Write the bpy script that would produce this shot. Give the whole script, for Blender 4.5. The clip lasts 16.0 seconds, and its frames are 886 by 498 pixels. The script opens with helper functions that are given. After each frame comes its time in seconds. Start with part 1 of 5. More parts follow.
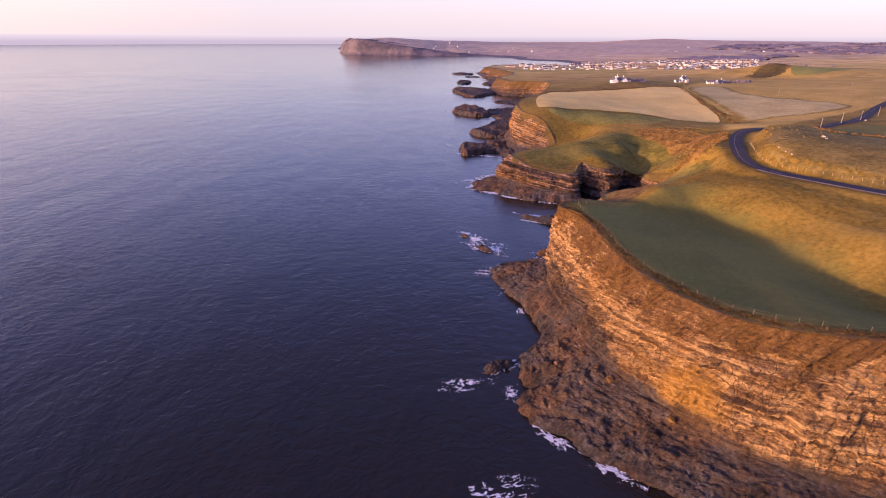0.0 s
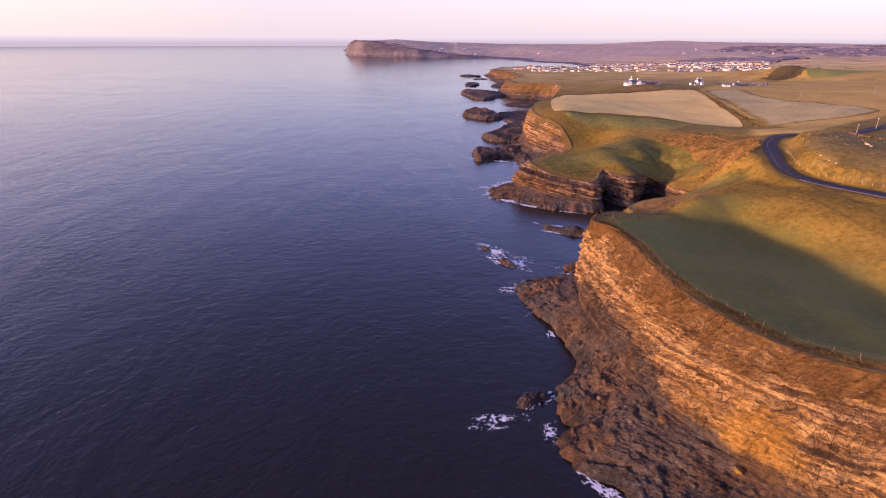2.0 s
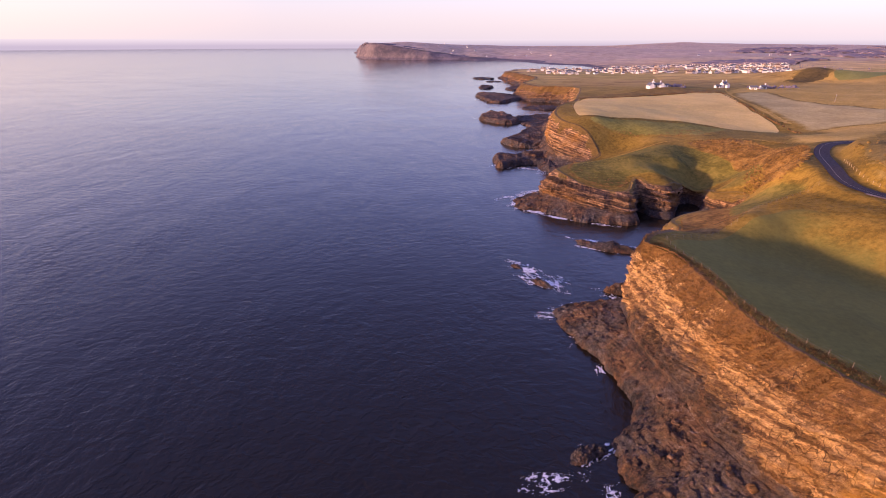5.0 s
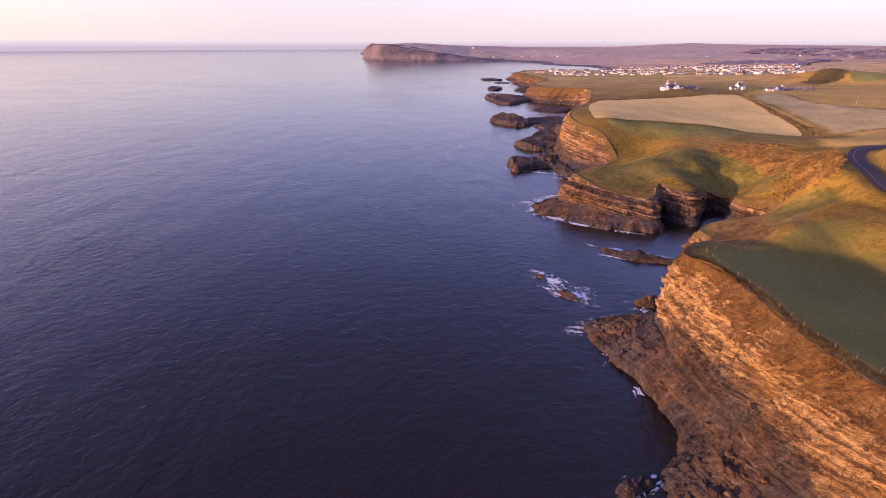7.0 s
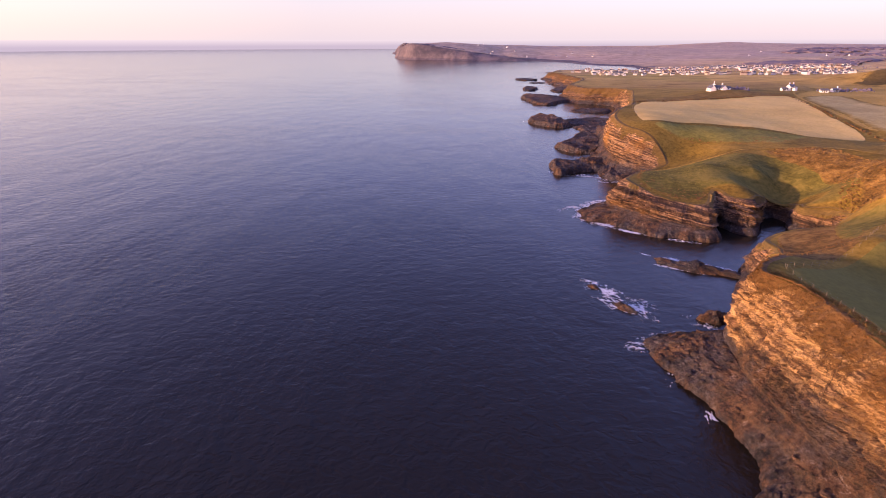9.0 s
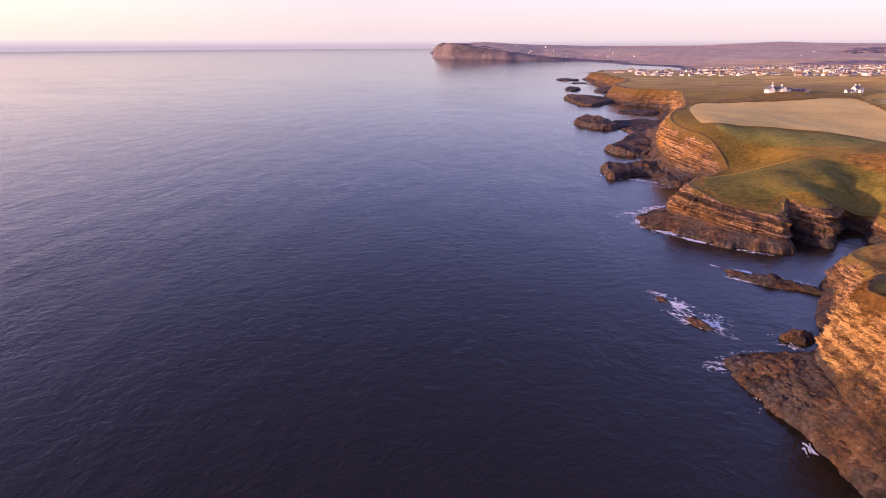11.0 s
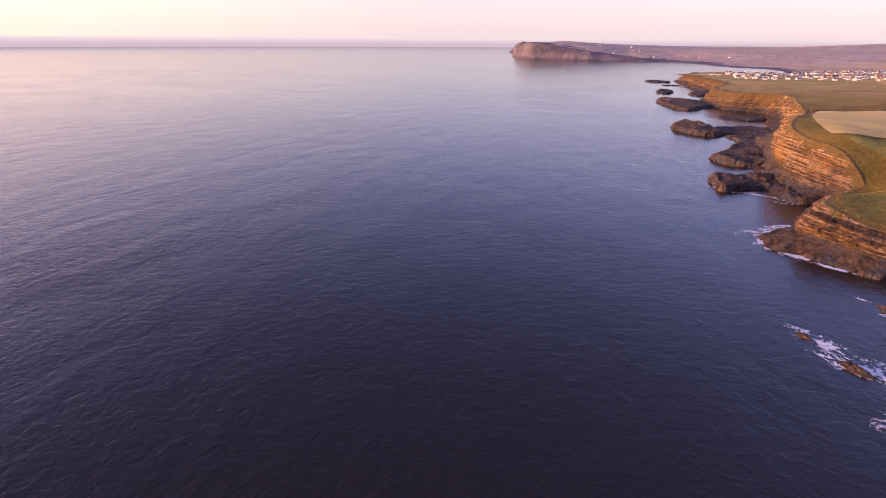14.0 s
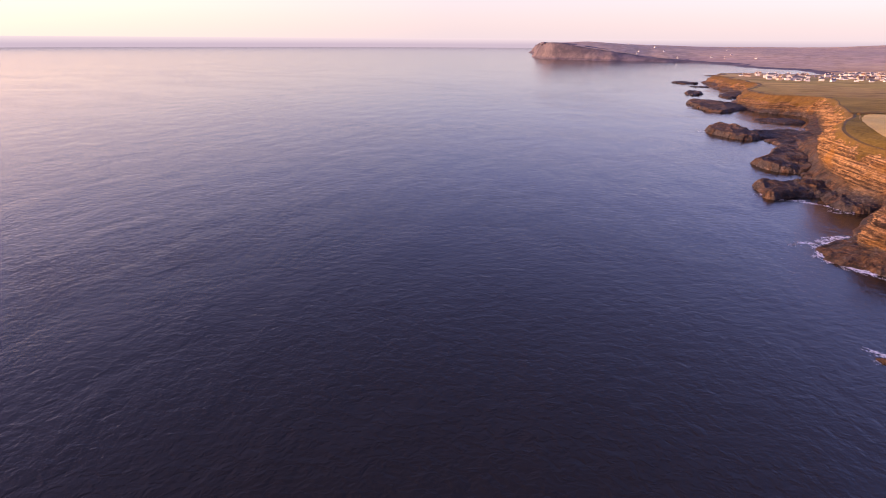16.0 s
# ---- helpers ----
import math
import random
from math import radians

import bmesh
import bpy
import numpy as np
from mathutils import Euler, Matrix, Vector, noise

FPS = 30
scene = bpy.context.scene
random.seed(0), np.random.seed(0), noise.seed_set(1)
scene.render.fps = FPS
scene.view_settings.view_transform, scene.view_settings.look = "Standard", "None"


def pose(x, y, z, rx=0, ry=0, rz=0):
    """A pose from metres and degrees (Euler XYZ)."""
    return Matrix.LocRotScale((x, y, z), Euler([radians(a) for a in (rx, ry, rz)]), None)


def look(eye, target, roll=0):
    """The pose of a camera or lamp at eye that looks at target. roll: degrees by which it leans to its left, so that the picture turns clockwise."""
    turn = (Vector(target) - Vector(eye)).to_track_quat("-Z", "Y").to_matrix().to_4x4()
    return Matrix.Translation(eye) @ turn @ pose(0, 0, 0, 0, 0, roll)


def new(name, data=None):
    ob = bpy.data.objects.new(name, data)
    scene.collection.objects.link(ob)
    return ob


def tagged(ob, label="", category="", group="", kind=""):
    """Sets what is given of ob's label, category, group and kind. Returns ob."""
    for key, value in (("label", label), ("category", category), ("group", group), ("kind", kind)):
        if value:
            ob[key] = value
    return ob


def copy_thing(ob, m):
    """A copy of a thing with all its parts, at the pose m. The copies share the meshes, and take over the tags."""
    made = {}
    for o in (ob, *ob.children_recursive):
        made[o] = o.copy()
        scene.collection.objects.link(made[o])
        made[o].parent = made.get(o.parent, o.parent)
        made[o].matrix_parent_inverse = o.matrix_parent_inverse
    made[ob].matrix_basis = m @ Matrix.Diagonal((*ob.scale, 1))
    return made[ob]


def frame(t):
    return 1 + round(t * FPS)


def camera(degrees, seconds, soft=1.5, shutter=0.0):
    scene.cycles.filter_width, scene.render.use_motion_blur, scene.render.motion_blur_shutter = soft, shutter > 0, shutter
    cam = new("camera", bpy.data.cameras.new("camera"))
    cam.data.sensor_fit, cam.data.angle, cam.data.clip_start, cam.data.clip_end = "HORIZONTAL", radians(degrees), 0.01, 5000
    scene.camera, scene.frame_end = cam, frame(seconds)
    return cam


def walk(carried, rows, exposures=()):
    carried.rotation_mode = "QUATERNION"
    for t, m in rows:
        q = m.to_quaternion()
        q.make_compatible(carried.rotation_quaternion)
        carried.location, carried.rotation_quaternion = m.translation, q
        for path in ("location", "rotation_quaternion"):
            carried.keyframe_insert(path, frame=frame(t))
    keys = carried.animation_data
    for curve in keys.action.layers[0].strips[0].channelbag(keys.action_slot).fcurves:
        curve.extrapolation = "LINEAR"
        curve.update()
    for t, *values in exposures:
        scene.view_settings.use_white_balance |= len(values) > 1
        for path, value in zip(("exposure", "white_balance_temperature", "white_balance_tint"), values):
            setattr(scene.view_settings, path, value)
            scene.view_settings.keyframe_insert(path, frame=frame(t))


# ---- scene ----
cam = camera(81.2, 16.0, 1.0)
PATH = [
    (0, (0.335, -1.749, 69.95), (0.398, 0.099, 69.187), 0.2),
    (0.5, (-0.977, 0.953, 69.935), (-0.919, 2.801, 69.174), 0.1),
    (1, (-2.247, 3.692, 69.907), (-2.192, 5.542, 69.148), 0.1),
    (1.5, (-3.469, 6.586, 69.819), (-3.418, 8.436, 69.061), 0.1),
    (2, (-4.638, 9.57, 69.747), (-4.59, 11.42, 68.99), 0.2),
    (2.5, (-5.584, 12.402, 69.637), (-5.541, 14.253, 68.882), 0.1),
    (3, (-6.455, 15.052, 69.553), (-6.418, 16.904, 68.799), 0.1),
    (3.5, (-7.258, 17.585, 69.478), (-7.228, 19.437, 68.726), 0.0),
    (4, (-8.205, 20.005, 69.429), (-8.181, 21.858, 68.678), -0.0),
    (6.5, (-14.165, 29.707, 69.329), (-14.166, 31.562, 68.581), -0.0),
    (7, (-15.53, 31.346, 69.378), (-15.534, 33.201, 68.631), -0.0),
    (7.5, (-17.087, 32.668, 69.416), (-17.088, 34.523, 68.669), -0.1),
    (8, (-18.765, 33.958, 69.481), (-18.776, 35.813, 68.733), -0.2),
    (8.5, (-20.553, 35.077, 69.55), (-20.604, 36.931, 68.801), -0.1),
    (9, (-22.459, 36.293, 69.705), (-22.568, 38.144, 68.956), -0.1),
    (9.2, (-23.226, 36.732, 69.717), (-23.359, 38.582, 68.969), -0.2),
    (11.5, (-33.493, 42.165, 69.319), (-33.749, 44.001, 68.568), 0.1),
    (12, (-35.626, 43.364, 69.274), (-35.927, 45.192, 68.522), 0.3),
    (12.5, (-37.723, 44.561, 69.211), (-38.08, 46.38, 68.458), 0.2),
    (13, (-39.824, 45.759, 69.13), (-40.226, 47.568, 68.378), 0.2),
    (13.5, (-41.97, 46.986, 69.052), (-42.411, 48.785, 68.298), 0.4),
    (14, (-44.267, 48.268, 68.989), (-44.742, 50.058, 68.235), 0.3),
    (14.5, (-46.713, 49.599, 68.926), (-47.21, 51.384, 68.173), 0.3),
    (15, (-49.152, 50.953, 68.858), (-49.664, 52.733, 68.104), 0.4),
    (15.5, (-51.706, 52.371, 68.816), (-52.231, 54.148, 68.063), 0.2),
    (16, (-54.321, 53.826, 68.798), (-54.854, 55.6, 68.045), 0.3),
]
walk(cam, [(t, look(eye, target, roll)) for t, eye, target, roll in PATH], [(0, 1.6, 6480, 26), (8, 1.6, 6620, 26), (16, 1.6, 7000, 26)])

# ---- world, sun, exposure ----
SUN_EL, SUN_AZ = radians(6.6), radians(-112)   # azimuth: turn from +y towards +x
world = bpy.data.worlds.new("sky")
scene.world = world
world.use_nodes = True
wn, wl = world.node_tree.nodes, world.node_tree.links
wn.clear()
sky = wn.new("ShaderNodeTexSky")
sky.sky_type = "NISHITA"
sky.sun_disc = False
sky.sun_elevation, sky.sun_rotation = SUN_EL, SUN_AZ
sky.altitude, sky.air_density, sky.dust_density, sky.ozone_density = 50, 1.0, 0.6, 3.0
bg = wn.new("ShaderNodeBackground")
bg.inputs["Strength"].default_value = 0.15
wo = wn.new("ShaderNodeOutputWorld")
haze = wn.new("ShaderNodeMix")        # thin high haze over the whole sky
haze.data_type = "RGBA"
where = wn.new("ShaderNodeTexCoord")
height = wn.new("ShaderNodeSeparateXYZ")
wl.new(where.outputs["Generated"], height.inputs[0])
thin = wn.new("ShaderNodeMapRange")
for key, value in (("From Min", 0.0), ("From Max", 0.31), ("To Min", 0.9), ("To Max", 0.05)):
    thin.inputs[key].default_value = value
wl.new(height.outputs["Z"], thin.inputs["Value"])
wl.new(thin.outputs["Result"], haze.inputs[0])
dusk = wn.new("ShaderNodeMix")        # violet dusk cast
dusk.data_type, dusk.blend_type = "RGBA", "MULTIPLY"
dusk.inputs[0].default_value = 1.0
wl.new(sky.outputs["Color"], dusk.inputs[6])
# the sky brightens and warms towards the sun
side = wn.new("ShaderNodeVectorMath")
side.operation = "DOT_PRODUCT"
side.inputs[1].default_value = (math.sin(SUN_AZ), math.cos(SUN_AZ), 0)
wl.new(where.outputs["Generated"], side.inputs[0])
sunward = wn.new("ShaderNodeMapRange")
sunward.inputs["From Min"].default_value, sunward.inputs["From Max"].default_value = -0.1, 1.0
wl.new(side.outputs["Value"], sunward.inputs["Value"])
low = wn.new("ShaderNodeMapRange")
for key, value in (("From Min", 0.08), ("From Max", 0.5), ("To Min", 1.0), ("To Max", 0.2)):
    low.inputs[key].default_value = value
wl.new(height.outputs["Z"], low.inputs["Value"])
warm = wn.new("ShaderNodeMath")
warm.operation = "MULTIPLY"
wl.new(sunward.outputs["Result"], warm.inputs[0])
wl.new(low.outputs["Result"], warm.inputs[1])
cast = wn.new("ShaderNodeMix")
cast.data_type = "RGBA"
cast.inputs[6].default_value, cast.inputs[7].default_value = (1.60, 1.03, 1.42, 1), (3.6, 1.58, 1.24, 1)
wl.new(warm.outputs[0], cast.inputs[0])
wl.new(cast.outputs[2], dusk.inputs[7])
glow = wn.new("ShaderNodeMix")
glow.data_type = "RGBA"
veil = wn.new("ShaderNodeValToRGB")
veil.color_ramp.elements.new(0.5)
for e, (at, colour) in zip(veil.color_ramp.elements, ((0.0, (0.90, 0.875, 0.92, 1)), (0.085, (0.885, 0.915, 0.895, 1)), (0.22, (0.86, 0.855, 0.98, 1)))):
    e.position, e.color = at, colour
wl.new(height.outputs["Z"], veil.inputs[0])
bright = wn.new("ShaderNodeMix")
bright.data_type, bright.blend_type = "RGBA", "MULTIPLY"
bright.inputs[0].default_value, bright.inputs[7].default_value = 1.0, (2, 2, 2, 1)
wl.new(veil.outputs["Color"], bright.inputs[6])
wl.new(bright.outputs[2], glow.inputs[6])
glow.inputs[7].default_value = (2.42, 2.30, 1.90, 1)
wl.new(warm.outputs[0], glow.inputs[0])
wl.new(glow.outputs[2], haze.inputs[7])
# high on the sun's side the sky is a deeper tone
upper = wn.new("ShaderNodeMath")
upper.operation = "SUBTRACT"
wl.new(sunward.outputs["Result"], upper.inputs[0])
wl.new(warm.outputs[0], upper.inputs[1])
deep = wn.new("ShaderNodeMix")
deep.data_type, deep.blend_type = "RGBA", "MULTIPLY"
deep.inputs[7].default_value = (0.44, 0.42, 0.43, 1)
wl.new(upper.outputs[0], deep.inputs[0])
wl.new(dusk.outputs[2], deep.inputs[6])
wl.new(deep.outputs[2], haze.inputs[6])
wl.new(haze.outputs[2], bg.inputs["Color"])
wl.new(bg.outputs["Background"], wo.inputs["Surface"])

sun_data = bpy.data.lights.new("sun", "SUN")
sun_data.energy, sun_data.angle, sun_data.color = 2.7, radians(1.6), (1.0, 0.665, 0.40)
sun_from = Vector((math.sin(SUN_AZ) * math.cos(SUN_EL), math.cos(SUN_AZ) * math.cos(SUN_EL), math.sin(SUN_EL)))
sun = new("sun", sun_data)
sun.matrix_world = look(sun_from * 300, (0, 0, 0))


# ---- noise, in arrays ----
TABLE = np.random.RandomState(7).rand(4096)


def lattice(i, j, k):
    return TABLE[(i * 7919 + j * 104729 + k * 1299709) & 4095]


def vnoise(x, y, z):
    """Smooth value noise, 0 to 1, one lattice step a unit."""
    x, y, z = np.broadcast_arrays(np.asarray(x, float), np.asarray(y, float), np.asarray(z, float))
    i, j, k = (np.floor(a).astype(np.int64) for a in (x, y, z))
    u, v, w = x - i, y - j, z - k
    u, v, w = (a * a * (3 - 2 * a) for a in (u, v, w))
    total = 0
    for a in (0, 1):
        for b in (0, 1):
            for c in (0, 1):
                total = total + lattice(i + a, j + b, k + c) * (u if a else 1 - u) * (v if b else 1 - v) * (w if c else 1 - w)
    return total


def fbm(x, y, z, octaves=4, gain=0.5):
    """Summed noise round 0, about -1 to 1."""
    total, size, norm = 0, 1.0, 0
    for o in range(octaves):
        total = total + size * (vnoise(x * 2 ** o + 17 * o, y * 2 ** o - 31 * o, z * 2 ** o + 5 * o) * 2 - 1)
        norm += size
        size *= gain
    return total / norm * 1.6


# ---- materials ----
def material(name, rough=0.9, metal=0.0):
    m = bpy.data.materials.new(name)
    m.use_nodes = True
    nodes = m.node_tree.nodes
    shader = nodes["Principled BSDF"]
    shader.inputs["Roughness"].default_value, shader.inputs["Metallic"].default_value = rough, metal
    return m, nodes, m.node_tree.links, shader


def ramp(nodes, links, source, stops):
    r = nodes.new("ShaderNodeValToRGB")
    while len(r.color_ramp.elements) < len(stops):
        r.color_ramp.elements.new(0.5)
    for e, (at, colour) in zip(r.color_ramp.elements, stops):
        e.position = at
        e.color = (*colour, 1) if len(colour) == 3 else colour
    links.new(source, r.inputs[0])
    return r.outputs["Color"]


def place(nodes, links, scale=(1, 1, 1), turn=(0, 0, 0)):
    g = nodes.new("ShaderNodeNewGeometry")
    m = nodes.new("ShaderNodeMapping")
    m.inputs["Scale"].default_value, m.inputs["Rotation"].default_value = scale, turn
    links.new(g.outputs["Position"], m.inputs["Vector"])
    return m.outputs["Vector"]


def grain(nodes, links, vector, scale, detail=4, rough=0.6, distort=0.0):
    n = nodes.new("ShaderNodeTexNoise")
    for key, value in (("Scale", scale), ("Detail", detail), ("Roughness", rough), ("Distortion", distort)):
        n.inputs[key].default_value = value
    links.new(vector, n.inputs["Vector"])
    return n.outputs["Fac"]


def mix(nodes, links, fac, a, b, kind="MIX"):
    m = nodes.new("ShaderNodeMix")
    m.data_type, m.blend_type = "RGBA", kind
    for value, key in ((fac, 0), (a, 6), (b, 7)):
        if isinstance(value, bpy.types.NodeSocket):
            links.new(value, m.inputs[key])
        else:
            m.inputs[key].default_value = value if key == 0 else (*value, 1)
    return m.outputs[2]


def maths(nodes, links, kind, a, b=0.0, clamp=False):
    m = nodes.new("ShaderNodeMath")
    m.operation, m.use_clamp = kind, clamp
    for value, key in ((a, 0), (b, 1)):
        if isinstance(value, bpy.types.NodeSocket):
            links.new(value, m.inputs[key])
        else:
            m.inputs[key].default_value = value
    return m.outputs[0]


def bump(nodes, links, shader, height, strength, distance, after=None):
    b = nodes.new("ShaderNodeBump")
    b.inputs["Strength"].default_value, b.inputs["Distance"].default_value = strength, distance
    links.new(height, b.inputs["Height"])
    if after:
        links.new(after, b.inputs["Normal"])
    if shader:
        links.new(b.outputs["Normal"], shader.inputs["Normal"])
    return b.outputs["Normal"]


def turf(name, dark, mid, light, fine=1.5, broad=0.04, relief=0.25, far=False, into=None):
    """Grassland in three tones, mottled broadly and finely. into: three tones that it passes into where the mesh
    carries its 'rim' value.
    far: beyond the near shore it becomes a patchwork of heath and small fields, paled and turned mauve with distance as
    painted haze."""
    m, n, l, s = material(name, 0.95)
    s.inputs["Specular IOR Level"].default_value = 0.1
    p = place(n, l)
    wide, close = grain(n, l, p, broad, 5, 0.6, 0.6), grain(n, l, p, fine, 6, 0.7)
    tone = maths(n, l, "ADD", maths(n, l, "MULTIPLY", wide, 0.5), maths(n, l, "MULTIPLY", close, 0.5))
    colour = ramp(n, l, tone, [(0.40, dark), (0.5, mid), (0.60, light)])
    if into:
        other = ramp(n, l, tone, [(0.40, into[0]), (0.5, into[1]), (0.60, into[2])])
        at = n.new("ShaderNodeAttribute")
        at.attribute_name = "rim"
        patchy = maths(n, l, "ADD", at.outputs["Fac"], maths(n, l, "MULTIPLY", maths(n, l, "SUBTRACT", grain(n, l, p, 0.18, 5, 0.65), 0.5), 0.9))
        colour = mix(n, l, ramp(n, l, patchy, [(0.3, (0, 0, 0)), (0.75, (1, 1, 1))]), colour, other)
    if far:
        cells = n.new("ShaderNodeTexVoronoi")
        cells.inputs["Scale"].default_value = 1.0
        l.new(place(n, l, (0.0062, 0.0042, 0.0001), (0, 0, 0.3)), cells.inputs["Vector"])
        split = n.new("ShaderNodeSeparateColor")
        l.new(cells.outputs["Color"], split.inputs[0])
        plots = ramp(n, l, split.outputs[0], [(0.0, (0.36, 0.22, 0.06)), (0.2, (0.62, 0.40, 0.12)), (0.4, (0.40, 0.28, 0.07)), (0.6, (0.70, 0.47, 0.16)), (0.8, (0.44, 0.26, 0.09)), (1.0, (0.64, 0.41, 0.12))])
        plots = mix(n, l, maths(n, l, "MULTIPLY", wide, 0.4), plots, (0.42, 0.28, 0.12))
        plots = mix(n, l, 1.0, plots, ramp(n, l, maths(n, l, "ADD", maths(n, l, "MULTIPLY", grain(n, l, place(n, l, (0.012, 0.03, 0.01)), 1.0, 7, 0.7), 0.6), maths(n, l, "MULTIPLY", tone, 0.4)), [(0.4, (0.55, 0.52, 0.5)), (0.5, (1, 1, 1)), (0.6, (1.4, 1.4, 1.3))]), "MULTIPLY")
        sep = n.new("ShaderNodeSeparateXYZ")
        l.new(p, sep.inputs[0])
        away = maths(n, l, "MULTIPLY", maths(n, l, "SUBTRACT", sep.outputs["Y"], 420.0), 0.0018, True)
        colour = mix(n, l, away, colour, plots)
        # distance haze painted in: base colour shifts to pale mauve beyond the town
        haze_tone = ramp(n, l, tone, [(0.42, (0.31, 0.24, 0.24)), (0.5, (0.44, 0.34, 0.34)), (0.6, (0.56, 0.44, 0.42))])
        colour = mix(n, l, maths(n, l, "MULTIPLY", maths(n, l, "MULTIPLY", maths(n, l, "SUBTRACT", sep.outputs["Y"], 1000.0), 0.0011, True), 0.62), colour, haze_tone)
    l.new(colour, s.inputs["Base Color"])
    bump(n, l, s, close, 0.6, relief)
    return m


def simple(name, colour, rough=0.8, metal=0.0, vary=0.25, scale=3.0):
    """Paint, timber, slate: one colour with stains and grain."""
    m, n, l, s = material(name, rough, metal)
    s.inputs["Specular IOR Level"].default_value = 0.5 if rough < 0.9 else 0.08
    f = grain(n, l, place(n, l), scale, 5, 0.6)
    low, high = tuple(c * (1 - vary) for c in colour), tuple(min(1, c * (1 + vary)) for c in colour)
    l.new(ramp(n, l, f, [(0.3, low), (0.7, high)]), s.inputs["Base Color"])
    bump(n, l, s, f, 0.3, 0.02)
    return m


def rock(name, pale, mid, dark, dip=-0.06, dip_east=0.0, bands=0.10, tide_shade=0.1, calm=0.75, turf_tones=((0.10, 0.048, 0.015), (0.20, 0.10, 0.028))):
    """Bedded rock with tilted strata, a dark tidal band that can also paint foot shade, and turf where the mesh carries
    its 'turf' value.
    """
    m, n, l, s = material(name, 0.85)
    s.inputs["Specular IOR Level"].default_value = 0.25
    g = n.new("ShaderNodeNewGeometry")
    sep = n.new("ShaderNodeSeparateXYZ")
    l.new(g.outputs["Position"], sep.inputs[0])
    p = g.outputs["Position"]
    wobble = grain(n, l, p, 0.09, 4)
    bed = maths(n, l, "SUBTRACT", sep.outputs["Z"], maths(n, l, "MULTIPLY", sep.outputs["Y"], dip))
    bed = maths(n, l, "ADD", bed, maths(n, l, "MULTIPLY", sep.outputs["X"], dip_east))
    bed = maths(n, l, "ADD", bed, maths(n, l, "MULTIPLY", wobble, 0.45))
    joined = n.new("ShaderNodeCombineXYZ")
    l.new(bed, joined.inputs["Z"])
    l.new(maths(n, l, "MULTIPLY", sep.outputs["X"], 0.012), joined.inputs["X"])
    l.new(maths(n, l, "MULTIPLY", sep.outputs["Y"], 0.012), joined.inputs["Y"])
    thin = grain(n, l, joined.outputs[0], 1.3, 8, 0.75)
    thick = grain(n, l, joined.outputs[0], 0.6, 3, 0.5)
    blotch = grain(n, l, p, 0.35, 6, 0.65)
    tone = maths(n, l, "ADD", maths(n, l, "MULTIPLY", thin, 0.66), maths(n, l, "MULTIPLY", thick, bands))
    tone = maths(n, l, "ADD", tone, maths(n, l, "MULTIPLY", blotch, 0.30 - bands))
    tone = maths(n, l, "ADD", tone, maths(n, l, "MULTIPLY", grain(n, l, p, 1.4, 8, 0.8), 0.12))
    # each bed is broken into blocks of its own tone
    chunks = n.new("ShaderNodeTexVoronoi")
    chunks.inputs["Scale"].default_value = 1.0
    lie = n.new("ShaderNodeCombineXYZ")
    shake = maths(n, l, "MULTIPLY", grain(n, l, p, 0.7, 4, 0.65), 1.3)
    l.new(maths(n, l, "ADD", maths(n, l, "MULTIPLY", sep.outputs["X"], 0.45), shake), lie.inputs["X"])
    l.new(maths(n, l, "ADD", maths(n, l, "MULTIPLY", sep.outputs["Y"], 0.45), shake), lie.inputs["Y"])
    l.new(maths(n, l, "MULTIPLY", bed, 1.5), lie.inputs["Z"])
    l.new(lie.outputs[0], chunks.inputs["Vector"])
    own = n.new("ShaderNodeSeparateColor")
    l.new(chunks.outputs["Color"], own.inputs[0])
    tone = maths(n, l, "ADD", tone, maths(n, l, "MULTIPLY", maths(n, l, "SUBTRACT", grain(n, l, p, 3.2, 5, 0.75), 0.5), 0.17))
    tone = maths(n, l, "ADD", tone, maths(n, l, "MULTIPLY", own.outputs[0], 0.07))
    tone = maths(n, l, "SUBTRACT", tone, 0.081)
    colour = ramp(n, l, tone, [(0.425, dark), (0.475, mid), (0.535, pale), (0.59, tuple(min(1, c * 1.55) for c in pale))])
    blocks = n.new("ShaderNodeTexVoronoi")
    blocks.feature = "DISTANCE_TO_EDGE"
    blocks.inputs["Scale"].default_value = 1.0
    lay = n.new("ShaderNodeCombineXYZ")
    warp = maths(n, l, "MULTIPLY", grain(n, l, p, 0.5, 4, 0.6), 1.2)
    l.new(maths(n, l, "ADD", maths(n, l, "MULTIPLY", sep.outputs["X"], 0.4), warp), lay.inputs["X"])
    l.new(maths(n, l, "ADD", maths(n, l, "MULTIPLY", sep.outputs["Y"], 0.4), warp), lay.inputs["Y"])
    l.new(maths(n, l, "MULTIPLY", bed, 1.25), lay.inputs["Z"])
    l.new(lay.outputs[0], blocks.inputs["Vector"])
    crack = ramp(n, l, blocks.outputs["Distance"], [(0.0, (1, 1, 1)), (0.06, (0, 0, 0))])
    strong = ramp(n, l, grain(n, l, p, 0.15, 4), [(0.42, (0.0, 0.0, 0.0)), (0.6, (0.6, 0.6, 0.6))])
    colour = mix(n, l, maths(n, l, "MULTIPLY", crack, strong), colour, tuple(c * 0.55 for c in dark))
    upright = n.new("ShaderNodeTexVoronoi")
    upright.feature = "DISTANCE_TO_EDGE"
    upright.inputs["Scale"].default_value = 1.0
    tall_way = n.new("ShaderNodeCombineXYZ")
    l.new(maths(n, l, "ADD", maths(n, l, "MULTIPLY", sep.outputs["X"], 0.55), warp), tall_way.inputs["X"])
    l.new(maths(n, l, "ADD", maths(n, l, "MULTIPLY", sep.outputs["Y"], 0.55), warp), tall_way.inputs["Y"])
